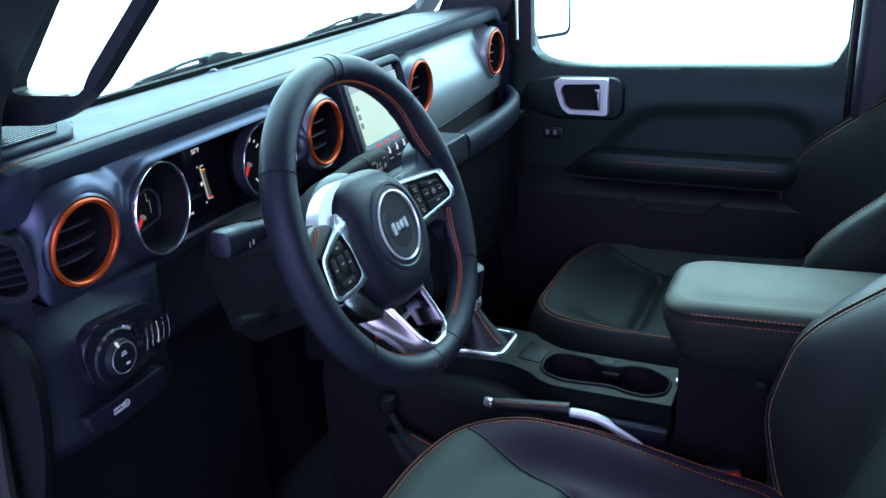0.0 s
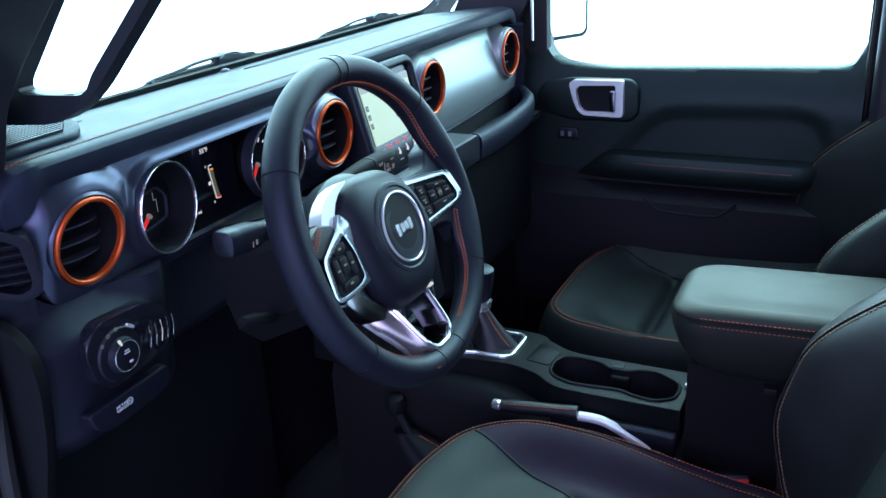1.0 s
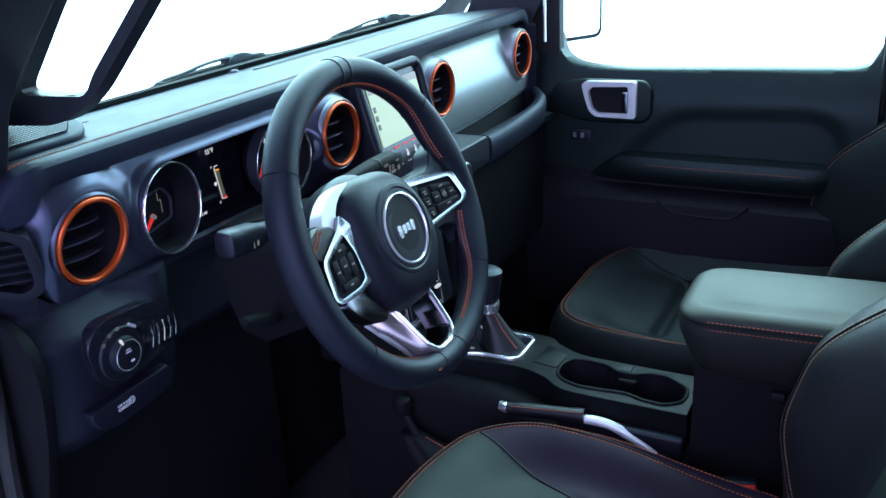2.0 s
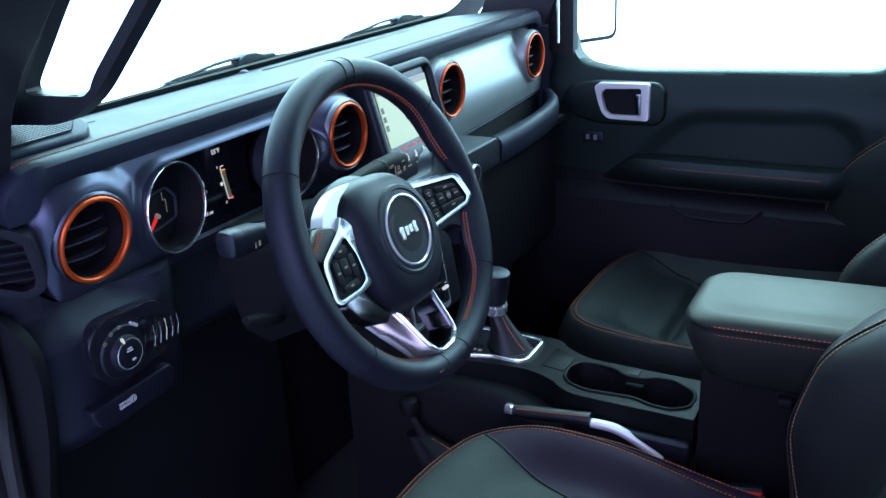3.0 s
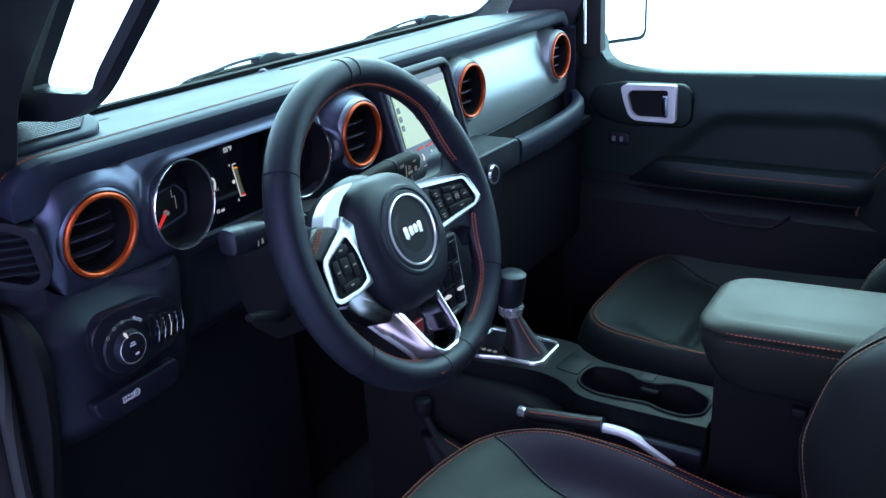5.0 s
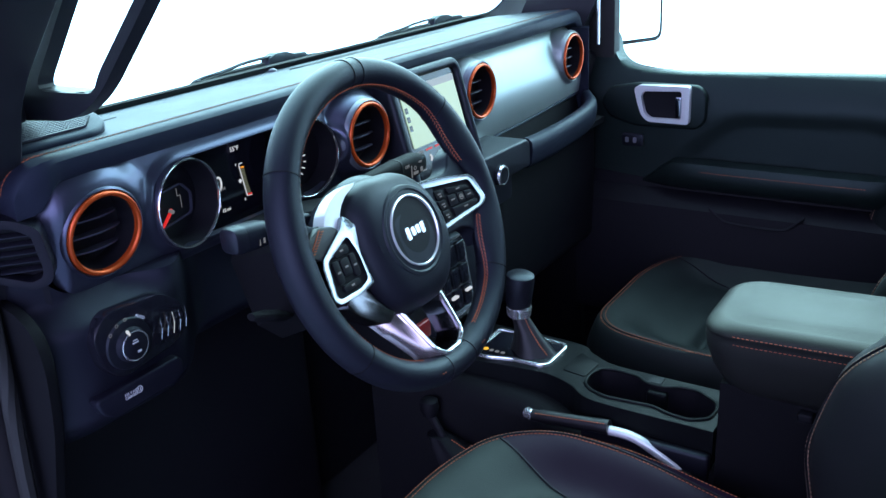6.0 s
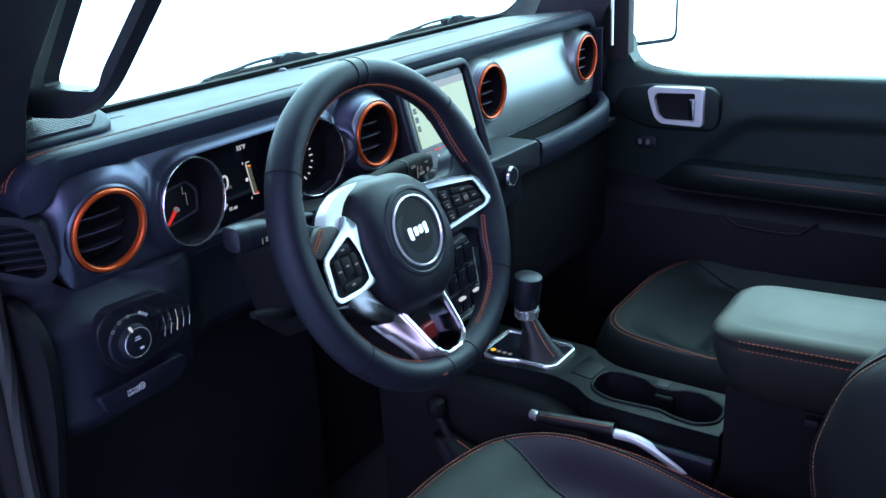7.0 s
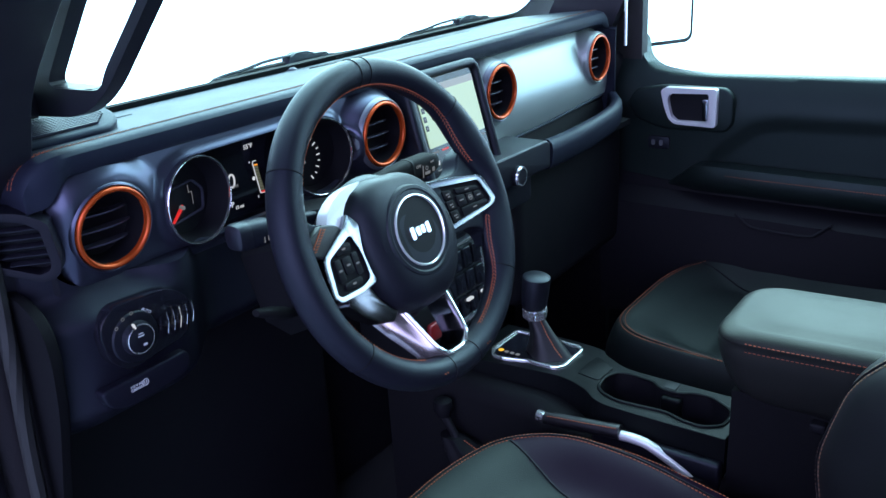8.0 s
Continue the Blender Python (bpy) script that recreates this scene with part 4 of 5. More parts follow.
def rim_reach(a, b):
    """The rim's half-width; the grip thickens inwards near the side spokes."""
    d = min(abs(math.degrees(a) - 8), abs(math.degrees(a) - 368), abs(math.degrees(a) - 172))
    e = min(abs(math.degrees(a) - 330), abs(math.degrees(a) - 210))
    c = min(abs(math.degrees(a) - 22), abs(math.degrees(a) - 338))
    d = d if math.cos(a) < 0 else 90
    return TR + max(0.0, -math.cos(b)) * (0.015 * (1 - smoothstep(2, 24, c)) + 0.008 * (1 - smoothstep(4, 34, d)) + 0.002 * (1 - smoothstep(0, 40, e)))


rings = []
for i in range(96):
    a = 2 * math.pi * i / 96
    rings.append([WM @ Vector(((R + rim_reach(a, b) * math.cos(b)) * math.cos(a), (R + rim_reach(a, b) * math.cos(b)) * math.sin(a), 1.12 * TR * math.sin(b))) for b in [2 * math.pi * j / 20 for j in range(20)]])
rim = part("rim", loft(rings, loop=True), RIM, wh)
for a in (86, 91.5, 147, 38, 218, 322, 262, 278):
    ca, sa = math.cos(radians(a)), math.sin(radians(a))
    ring = [WM @ Vector(((R + 1.01 * rim_reach(radians(a), b) * math.cos(b)) * ca, (R + 1.01 * rim_reach(radians(a), b) * math.cos(b)) * sa, 1.13 * TR * math.sin(b))) for b in [2 * math.pi * j / 24 for j in range(24)]]
    part("seam", tube(ring, 0.0007, 5, closed=True, up=WM.to_3x3() @ Vector((-sa, ca, 0))), DARK, rim)
for a0, a1 in ((13, 150), (205, 250), (290, 346)):
    for side, sk in ((0.0045, 0.6), (0.0072, -0.6)):
        path = []
        n = int((a1 - a0) * 1.2)
        for i in range(n + 1):
            a = radians(a0 + (a1 - a0) * i / n)
            b = math.pi - side / TR
            path.append(WM @ Vector(((R + 1.02 * rim_reach(a, b) * math.cos(b)) * math.cos(a), (R + 1.02 * rim_reach(a, b) * math.cos(b)) * math.sin(a), 1.15 * TR * math.sin(b))))
        part("stitching", stitches(path, 0.0046, 0.0048, 0.0006, skew=WM.to_3x3() @ Vector((0, 0, sk))), THREAD, rim, "orange baseball stitching")

# hub
part("hub_back", lathe([(0.0, -0.030), (0.076, -0.030), (0.088, -0.037), (0.094, -0.050), (0.090, -0.072), (0.080, -0.095)], WM @ Matrix.Translation((0.0, -0.026, 0)), 56), PLASTIC, wh, "black hub backing")
hub_out = resample(rounded([(-0.034, 0.064), (0.030, 0.059), (0.055, 0.045), (0.073, 0.022), (0.084, -0.005), (0.087, -0.030), (0.081, -0.056), (0.062, -0.088), (0.032, -0.106), (-0.032, -0.106), (-0.062, -0.088), (-0.081, -0.050), (-0.088, 0.0), (-0.084, 0.036), (-0.064, 0.056)], 0.03, 6), 72)
hubc = (0.0, -0.018)
rings = []
for f, d in ((0.90, -0.050), (0.985, -0.036), (1.0, -0.025), (0.998, -0.017), (0.985, -0.010), (0.955, -0.003), (0.90, 0.0040), (0.81, 0.0105), (0.70, 0.0146), (0.57, 0.0166), (0.35, 0.0175)):
    rings.append([WM @ Vector((hubc[0] + (x - hubc[0]) * f, hubc[1] + (y - hubc[1]) * f, d)) for x, y in hub_out])
hub = part("airbag_cover", loft(rings), HUB, wh, "black moulded hub cover", sharp=60)
em = WM @ Matrix.Translation((0.0, -0.0135, -0.0085))
part("emblem_surround", lathe([(0.0560, 0.0195), (0.0550, 0.0245), (0.0535, 0.0262), (0.0500, 0.0268), (0.0480, 0.0256), (0.0445, 0.0262), (0.0430, 0.0262)], em, 64), HUB, hub)
for a in (180, 0):
    part("emblem_tab", plate(rounded([(0.052, -0.008), (0.064, -0.006), (0.064, 0.006), (0.052, 0.008)], 0.003), 0.018, 0.0224, em @ Matrix.Rotation(radians(a), 4, "Z"), bevel=0.0008), HUB, hub)
part("emblem_ring", lathe([(0.0402, 0.022), (0.0402, 0.0272), (0.0412, 0.0284), (0.0428, 0.0280), (0.0436, 0.022)], em, 72, closed=True), BEZEL, hub, "chrome ring")
part("emblem_disc", lathe([(0.0, 0.0264), (0.0407, 0.0258), (0.0407, 0.022)], em, 56), DARK, hub)
glyphs = [plate(rect(x - 0.0036, x + 0.0036, y0, y1, 0.0022), 0.026, 0.0284, em) for x, y0, y1 in ((-0.0160, -0.0080, 0.0070), (-0.0060, -0.0055, 0.0050), (0.0030, -0.0050, 0.0050), (0.0125, -0.0075, 0.0060))]
part("emblem", join(*glyphs), CHROME, hub, "small raised chrome emblem")


def inset(pts, k):
    c = (sum(p[0] for p in pts) / len(pts), sum(p[1] for p in pts) / len(pts))
    out = []
    n = len(pts)
    for i in range(n):
        p, a, b = Vector(pts[i]), Vector(pts[i - 1]), Vector(pts[(i + 1) % n])
        ea, eb = (p - a).normalized(), (b - p).normalized()
        na, nb = Vector((-ea.y, ea.x)), Vector((-eb.y, eb.x))
        mid = Vector(c) - p
        if na.dot(mid) < 0:
            na = -na
        if nb.dot(mid) < 0:
            nb = -nb
        d = (na + nb)
        d = d.normalized() / max(0.35, math.cos(na.angle(nb) / 2))
        out.append(tuple(p + d * k))
    return out


# right spoke: leather-wrapped root, chrome frame and button pad
root_o = rounded([(0.030, 0.036), (0.095, 0.0295), (0.122, 0.029), (0.136, 0.050), (0.168, 0.060), (0.176, 0.0), (0.170, -0.070), (0.141, -0.078), (0.136, -0.053), (0.113, -0.0430), (0.030, -0.044)], [0.005, 0.02, 0.025, 0.008, 0.008, 0.02, 0.008, 0.006, 0.02, 0.02, 0.005], 7)
rsp = part("spoke", plate(root_o, -0.024, 0.001, WM, bevel=0.007, seg=5), RIM, wh, "leather-wrapped spoke")
SM = WM @ Matrix.Translation((0.10, 0, 0.0075)) @ Matrix.Rotation(radians(-8.5), 4, "Y") @ Matrix.Translation((-0.10, 0, -0.0075))  # the frame climbs over the rim
fr_o = rounded([(0.030, 0.0360), (0.1040, 0.0256), (0.1473, 0.0159), (0.1530, 0.0110), (0.1632, -0.0189), (0.1600, -0.0255), (0.1460, -0.0290), (0.030, -0.0390)], [0.002, 0.02, 0.005, 0.005, 0.005, 0.005, 0.01, 0.002])
fr_i = rounded([(0.034, 0.0270), (0.1421, 0.0112), (0.1535, -0.0176), (0.1490, -0.0236), (0.034, -0.0325)], [0.002, 0.005, 0.005, 0.005, 0.002])


def squeeze(pts):
    """Fits the buttons' outer ends to the tapering frame."""
    return [(0.1 + (x - 0.1) * 0.84 if x > 0.1 else x, y) for x, y in pts]


part("spoke_trim", plate(fr_o, -0.006, 0.0075, SM, [fr_i], bevel=0.0030, seg=5), SPOKE, rsp, "chrome spoke edging")
pad = part("button_pad", plate(fr_i, -0.004, 0.0040, SM), CONSOLE, rsp)
for k, p in enumerate((((0.078, 0.0145), (0.0935, 0.0125), (0.0935, 0.0010), (0.079, 0.0020)), ((0.079, 0.0005), (0.0935, -0.0005), (0.094, -0.0125), (0.080, -0.0120)), ((0.080, -0.0135), (0.094, -0.0140), (0.095, -0.0270), (0.081, -0.0280)))):
    part("button", plate(rounded(p, 0.003), 0.0038, 0.0058, SM, bevel=0.0009), DARK, pad)
    cx, cy = sum(q[0] for q in p) / 4, sum(q[1] for q in p) / 4
    part("print", join(box(cx - 0.003, cx + 0.003, cy, cy + 0.0014, 0.0058, 0.0061, 0, 1, SM), box(cx - 0.001, cx + 0.003, cy - 0.0035, cy - 0.0018, 0.0058, 0.0061, 0, 1, SM)), LIT_DIM, pad)
for p in (((0.100, 0.0120), (0.146, 0.0050), (0.149, -0.0010), (0.101, 0.0040)), ((0.098, 0.0025), (0.115, 0.0010), (0.116, -0.0130), (0.098, -0.0120)), ((0.118, 0.0005), (0.132, -0.0005), (0.133, -0.0130), (0.119, -0.0130)), ((0.1345, -0.0010), (0.151, -0.0030), (0.155, -0.0140), (0.1355, -0.0135)), ((0.100, -0.0145), (0.157, -0.0160), (0.158, -0.0220), (0.101, -0.0275))):
    p = squeeze(p)
    part("button", plate(rounded(p, 0.003), 0.0038, 0.0062, SM, bevel=0.0010), DARK, pad)
    cx, cy = sum(q[0] for q in p) / 4, sum(q[1] for q in p) / 4
    part("print", join(box(cx - 0.0035, cx + 0.0035, cy - 0.0006, cy + 0.0010, 0.0062, 0.0065, 0, 1, SM)), LIT_DIM, pad)
part("print", plate(circle(0.1215, -0.0065, 0.0036, 14), 0.0062, 0.0065, SM, [circle(0.1215, -0.0065, 0.0027, 14)]), LIT_DIM, pad)

# left spoke: silver fin, leather wrap, chrome frame with its bright shoulder
lroot = rounded([(-0.030, 0.036), (-0.100, 0.034), (-0.135, 0.038), (-0.147, 0.060), (-0.168, 0.060), (-0.176, 0.0), (-0.168, -0.072), (-0.156, -0.072), (-0.146, -0.050), (-0.110, -0.048), (-0.030, -0.050)], [0.005, 0.02, 0.02, 0.008, 0.008, 0.02, 0.008, 0.006, 0.012, 0.01, 0.005], 7)
lsp = part("spoke", plate(lroot, -0.026, -0.006, WM, bevel=0.006, seg=4), RIM, wh, "leather-wrapped spoke")
fin = [(-0.124, 0.0250), (-0.1225, 0.0345), (-0.1140, 0.0460), (-0.1010, 0.0553), (-0.0855, 0.0620), (-0.0695, 0.0645), (-0.0505, 0.0645), (-0.0560, 0.0610), (-0.0740, 0.0545), (-0.0850, 0.0470), (-0.0930, 0.0380), (-0.0965, 0.0290), (-0.1050, 0.0230)]
part("upper_fin", plate(rounded(fin, 0.003), -0.016, 0.0015, WM, bevel=0.0045, seg=5), ARM, wh, "bright silver spoke fin")
wrap_o = rounded([(-0.1320, 0.0365), (-0.1130, 0.0310), (-0.1060, 0.0240), (-0.1450, 0.0020), (-0.1640, 0.0110), (-0.1620, 0.0240)], 0.004)
wrap = part("spoke_wrap", plate(wrap_o, -0.014, 0.0050, WM, bevel=0.0035, seg=4), LEATHER, wh)
for q in (0.0, 0.0045):
    part("stitching", stitches([WM @ Vector((-0.1600 + q, 0.0125 - 0.2 * q, 0.0056)), WM @ Vector((-0.1345 + q, 0.0340 - 0.4 * q, 0.0056))], 0.0036, 0.0048, 0.0007, skew=WM.to_3x3() @ Vector((0.9, -0.7 if q else 0.2, 0))), THREAD, wrap, "orange stitching")
lf_o = rounded([(-0.1065, 0.0255), (-0.1475, 0.0035), (-0.1520, -0.0045), (-0.1550, -0.0400), (-0.1470, -0.0485), (-0.1090, -0.0490), (-0.0850, -0.0450), (-0.0880, -0.0330), (-0.0905, -0.0080), (-0.0830, 0.0225), (-0.0900, 0.0310), (-0.0965, 0.0370)], [0.003, 0.004, 0.005, 0.006, 0.006, 0.006, 0.004, 0.004, 0.008, 0.003, 0.003, 0.002])
lf_i = rounded([(-0.1010, 0.0150), (-0.1400, -0.0005), (-0.1430, -0.0055), (-0.1470, -0.0400), (-0.1420, -0.0432), (-0.1080, -0.0432), (-0.0925, -0.0375), (-0.0930, -0.0080)], [0.004, 0.004, 0.004, 0.004, 0.004, 0.005, 0.005, 0.008])
part("spoke_trim", plate(lf_o, -0.010, 0.0075, WM, [lf_i], bevel=0.0034, seg=5), SPOKE, lsp, "chrome spoke edging")
lpad = part("button_pad", plate(lf_i, -0.008, 0.0040, WM), CONSOLE, lsp)
for x0, x1, y0, y1 in ((-0.128, -0.104, -0.0015, 0.0085), (-0.136, -0.126, -0.030, -0.004), (-0.124, -0.110, -0.024, -0.005), (-0.108, -0.0985, -0.030, -0.004), (-0.132, -0.104, -0.0395, -0.0315)):
    part("button", plate(rect(x0, x1, y0, y1, 0.0035), 0.0038, 0.0065, WM, bevel=0.0012), DARK, lpad)
    part("print", box((x0 + x1) / 2 - 0.0025, (x0 + x1) / 2 + 0.0025, (y0 + y1) / 2 - 0.001, (y0 + y1) / 2 + 0.001, 0.0065, 0.0068, 0, 1, WM), LIT_DIM, lpad)
side = rounded([(-0.0885, -0.0440), (-0.0770, -0.0550), (-0.0740, -0.0670), (-0.0500, -0.0910), (-0.0640, -0.1010), (-0.0850, -0.0945), (-0.1085, -0.0765), (-0.1230, -0.0570), (-0.1120, -0.0460)], 0.004)
part("side_fin", plate(side, -0.030, -0.010, WM, bevel=0.003, seg=4), DARK_CHROME, wh, "smoked chrome side fin")

# forked lower spoke, rising from under the hub to the rim
half = [(0.043, -0.084, -0.020), (0.0395, -0.098, -0.014), (0.0355, -0.120, -0.005), (0.0310, -0.143, 0.004), (0.0265, -0.1545, 0.008), (0.0140, -0.1635, 0.0095)]
ridge = smooth_path([(-x, y, d) for x, y, d in half] + [(0.0, -0.1645, 0.0095)] + half[::-1], 6)
rings = []
for i, p in enumerate(ridge):
    t = (ridge[min(i + 1, len(ridge) - 1)] - ridge[max(i - 1, 0)]).normalized()
    n = Vector((t.y, -t.x, 0)).normalized()
    wide = 0.014 + 0.015 * smoothstep(-0.162, -0.092, p.y)
    sect = ((wide, -0.026), (wide * 0.98, -0.020), (wide * 0.80, -0.0120), (wide * 0.50, -0.0062), (0.0052, -0.0030), (0.0034, -0.0008), (0.0, 0.0002), (-0.0026, -0.0008), (-0.0040, -0.0030), (-0.0072, -0.034), (0.004, -0.038))
    rings.append([WM @ Vector((p.x + n.x * a, p.y + n.y * a, p.z + b)) for a, b in sect])
fork = part("lower_spoke", loft(rings), FORK, wh, "forked silver lower spoke", sharp=28)
fork.data.materials.append(DARK_CHROME)
for f in fork.data.polygons:
    if f.index % 11 in (7, 8, 9) and f.index < 11 * (len(ridge) - 1):
        f.material_index = 1
part("edge_trim", tube([WM @ Vector((p.x, p.y, p.z - 0.0002)) for p in ridge], 0.0024, 8), CHROME, wh, "bright chrome edge")
for sg in (-1, 1):
    for q in (0.0, 0.005):
        part("stitching", stitches([WM @ Vector((sg * (0.036 + q), -0.163, 0.0075)), WM @ Vector((sg * (0.040 + q), -0.170, 0.0150)), WM @ Vector((sg * (0.043 + q), -0.178, 0.0195))], 0.003, 0.0055, 0.0008, skew=WM.to_3x3() @ Vector((0.9, 0.3 if q else -0.3, 0))), THREAD, rim, "orange stitching")

# ---- seats ----
def seat(xc, k, fold, fall, crease, rise, name, label):
    """A front seat round the line x = xc; k widens it, fold is the depth of the crease across the cushion."""
    st = thing(name, (xc, -0.30, 0.42), label, "car seat", "front seats")
    part("seat_base", box(xc - 0.20, xc + 0.20, -0.52, -0.10, 0.42, 0.64, 0.03), DARK, st)

    out = rounded([(xc - 0.235 * k, -0.50), (xc + 0.235 * k, -0.50), (xc + 0.274 * k, -0.20), (xc + 0.272 * k, -0.065), (xc + 0.210 * k, 0.018), (xc + 0.09 * k, 0.047), (xc - 0.235 * k, 0.047), (xc - 0.266 * k, -0.18)], [0.05, 0.05, 0.09, 0.08, 0.07, 0.10, 0.16, 0.09], 12)
    o = resample(out, 140)
    c = (xc, -0.22)

    def edge_of_insert(y):
        return k * max(0.105, 0.195 + 0.319 * min(y, 0.01))

    def top(p, s, off=0.0):
        """A place on the cushion at the share s of the way from its middle to the outline's point p."""
        x, y = c[0] + (p[0] - c[0]) * s, c[1] + (p[1] - c[1]) * s
        dx = abs(x - xc)
        if s > 0.90:
            z = 0.790 - 0.055 * ((s - 0.90) / 0.10) ** 2
        else:
            side = smoothstep(0.05, -0.14, y)
            z = 0.790 - (0.006 + 0.028 * side) * smoothstep(0.90, 0.58, s) - 0.010 * smoothstep(-0.05, -0.40, y)
        e = edge_of_insert(y)
        z -= fold * math.exp(-((y - crease) / 0.014) ** 2) * smoothstep(e + 0.02, e - 0.02, dx)
        z -= fall * smoothstep(-0.17, -0.42, y) * smoothstep(0.4, 0.8, dx / (0.24 * k))
        if rise and x > xc:
            z += rise * smoothstep(e - 0.02, e + 0.06, dx) * smoothstep(0.03, -0.10, y)
        return (x, y, z + off)

    def on_top(x, y, off):
        """The place above (x, y) on the cushion."""
        a = math.atan2(y - c[1], x - c[0]) % (2 * math.pi)
        i = min(range(140), key=lambda j: abs(((math.atan2(o[j][1] - c[1], o[j][0] - c[0]) - a + math.pi) % (2 * math.pi)) - math.pi))
        s = math.hypot(x - c[0], y - c[1]) / math.hypot(o[i][0] - c[0], o[i][1] - c[1])
        return Vector((x, y, top((c[0] + (x - c[0]) / s, c[1] + (y - c[1]) / s), s)[2] + off))

    rows = [[(c[0] + (x - c[0]) * s, c[1] + (y - c[1]) * s, z) for x, y in o] for s, z in ((0.92, 0.60), (0.98, 0.65), (1.0, 0.69), (1.005, 0.715))]
    for s in [1.0, 0.99, 0.975, 0.96, 0.945, 0.93, 0.915] + [0.90 - 0.02 * i for i in range(44)]:
        rows.append([top(p, s) for p in o])
    cushion = part("cushion", loft(rows), SEAT, st, sharp=70)
    cushion.data.materials.append(BOLSTER)
    # shaded leather on the driver's bolsters only; the passenger's lie in brighter light
    for f in cushion.data.polygons:
        x, y = f.center.x, f.center.y - 0.30
        if abs(x) > edge_of_insert(y) and f.center.z > 0.30 and not rise:
            f.material_index = 1
    ring = [top(p, 0.90, 0.0008) for p in o]
    for sg in ((-1, 1) if not rise else (1,)):
        line = [on_top(xc + sg * edge_of_insert(y), y, 0.0004) for y in [-0.46 + 0.02 * i for i in range(23)]]
        part("insert_seam", tube(line, 0.0020, 6), DARK, cushion)
    part("seam", tube(ring, 0.0014, 6, closed=True), DARK, cushion)
    for q in (0.885, 0.915):
        line = [top(p, q, 0.0006) for p in o]
        part("stitching", stitches(line + line[:1], 0.006, 0.0042, 0.0006), THREAD, cushion, "orange stitching")

    # backrest: local x across, h up the slope
    lean = radians(17)
    o0 = Vector((xc, -0.50, 0.72))
    up = Vector((0, -math.sin(lean), math.cos(lean)))
    fwd = Vector((0, math.cos(lean), math.sin(lean)))

    def back(x, h, off):
        dx = abs(x)
        w = 0.06 + 0.05 * smoothstep(0.0, 0.15, h) - 0.10 * smoothstep(0.22, 0.47, h)
        if rise and x > 0:
            w += 0.058 * smoothstep(0.02, 0.16, h)
        bump = w * smoothstep(0.135 * k, 0.245 * k, dx) - 0.06 * smoothstep(0.268 * k, 0.310 * k, dx)
        bump += 0.008 * math.cos(min(1, dx / (0.13 * k)) * 1.57) - 0.008 * math.exp(-((dx - 0.13 * k) / 0.006) ** 2)
        return o0 + Vector((x, 0, 0)) + up * h + fwd * (bump + off)

    bo = rounded([(-0.265 * k, 0.0), (0.265 * k, 0.0), (0.310 * k, 0.20), (0.275 * k, 0.44), (0.16, 0.60), (-0.16, 0.60), (-0.275 * k, 0.44), (-0.310 * k, 0.20)], [0.05, 0.05, 0.08, 0.1, 0.07, 0.07, 0.1, 0.08], 8)
    o = resample(bo, 120)
    c = (0.0, 0.27)
    rows = [[o0 + Vector((c[0] + (x - c[0]) * s, 0, 0)) + up * (c[1] + (y - c[1]) * s) + fwd * d for x, y in o] for s, d in ((0.80, -0.13), (0.93, -0.12), (0.99, -0.09), (1.0, -0.05))]
    for s in [1.0, 0.985, 0.965, 0.94] + [0.92 - 0.03 * i for i in range(29)]:
        rows.append([back(c[0] + (x - c[0]) * s, c[1] + (y - c[1]) * s, 0.0 if s < 0.99 else -0.012) for x, y in o])
    rest = part("backrest", loft(rows), SEAT, st, sharp=70)
    rest.data.materials.append(LEATHER)
    # second leather on the driver's rest only, as the passenger's catches light
    for f in rest.data.polygons:
        if abs(f.center.x) > 0.13 * k and not rise:
            f.material_index = 1
    ring = [back(c[0] + (x - c[0]) * 0.80, c[1] + (y - c[1]) * 0.92, 0.0008) for x, y in o]
    part("seam", tube(ring, 0.0014, 6, closed=True), DARK, rest)
    for q in (0.782, 0.806):
        line = [back(c[0] + (x - c[0]) * q, c[1] + (y - c[1]) * (q + 0.12), 0.0010) for x, y in o]
        part("stitching", stitches(line + line[:1], 0.006, 0.0044, 0.0009), THREAD_GREY, rest, "tan stitching")
    hr = part("headrest", box(-0.13, 0.13, -0.05, 0.05, 0.0, 0.19, 0.04, 5, Matrix.Translation(o0 + up * 0.66) @ Matrix.Rotation(-lean, 4, "X")), LEATHER, st)
    for sx in (-0.07, 0.07):
        part("headrest_post", tube([o0 + Vector((sx, 0, 0)) + up * 0.56 - fwd * 0.03, o0 + Vector((sx, 0, 0)) + up * 0.68 - fwd * 0.01], 0.006, 10), CHROME, hr)
    return st


seat(0.0, 1.0, 0.012, 0.016, -0.20, 0.0, "driver_seat", "black leather driver seat with orange stitching and high bolsters")
seat(0.808, 0.96, 0.016, 0.0, -0.168, 0.026, "passenger_seat", "black leather passenger seat with orange stitching, empty")

# ---- centre console ----
con = thing("centre_console", (CX, -0.05, 0.42), "black centre console with twin cup holders", "centre console")
part("body", loft([[(x, y, z) for x, z in ((x0, 0.42), (x1, 0.42), (x1, zt - 0.03), (x1 - 0.012, zt - 0.006), (x1 - 0.03, zt), (x0 + 0.03, zt), (x0 + 0.012, zt - 0.006), (x0, zt - 0.03))] for y, x0, x1, zt in ((0.30, 0.29, 0.49, 0.80), (0.17, 0.30, 0.49, 0.79), (0.02, 0.31, 0.485, 0.778), (-0.055, 0.30, 0.46, 0.765), (-0.10, 0.295, 0.445, 0.755), (-0.32, 0.293, 0.44, 0.750))]), CONSOLE, con, sharp=50)
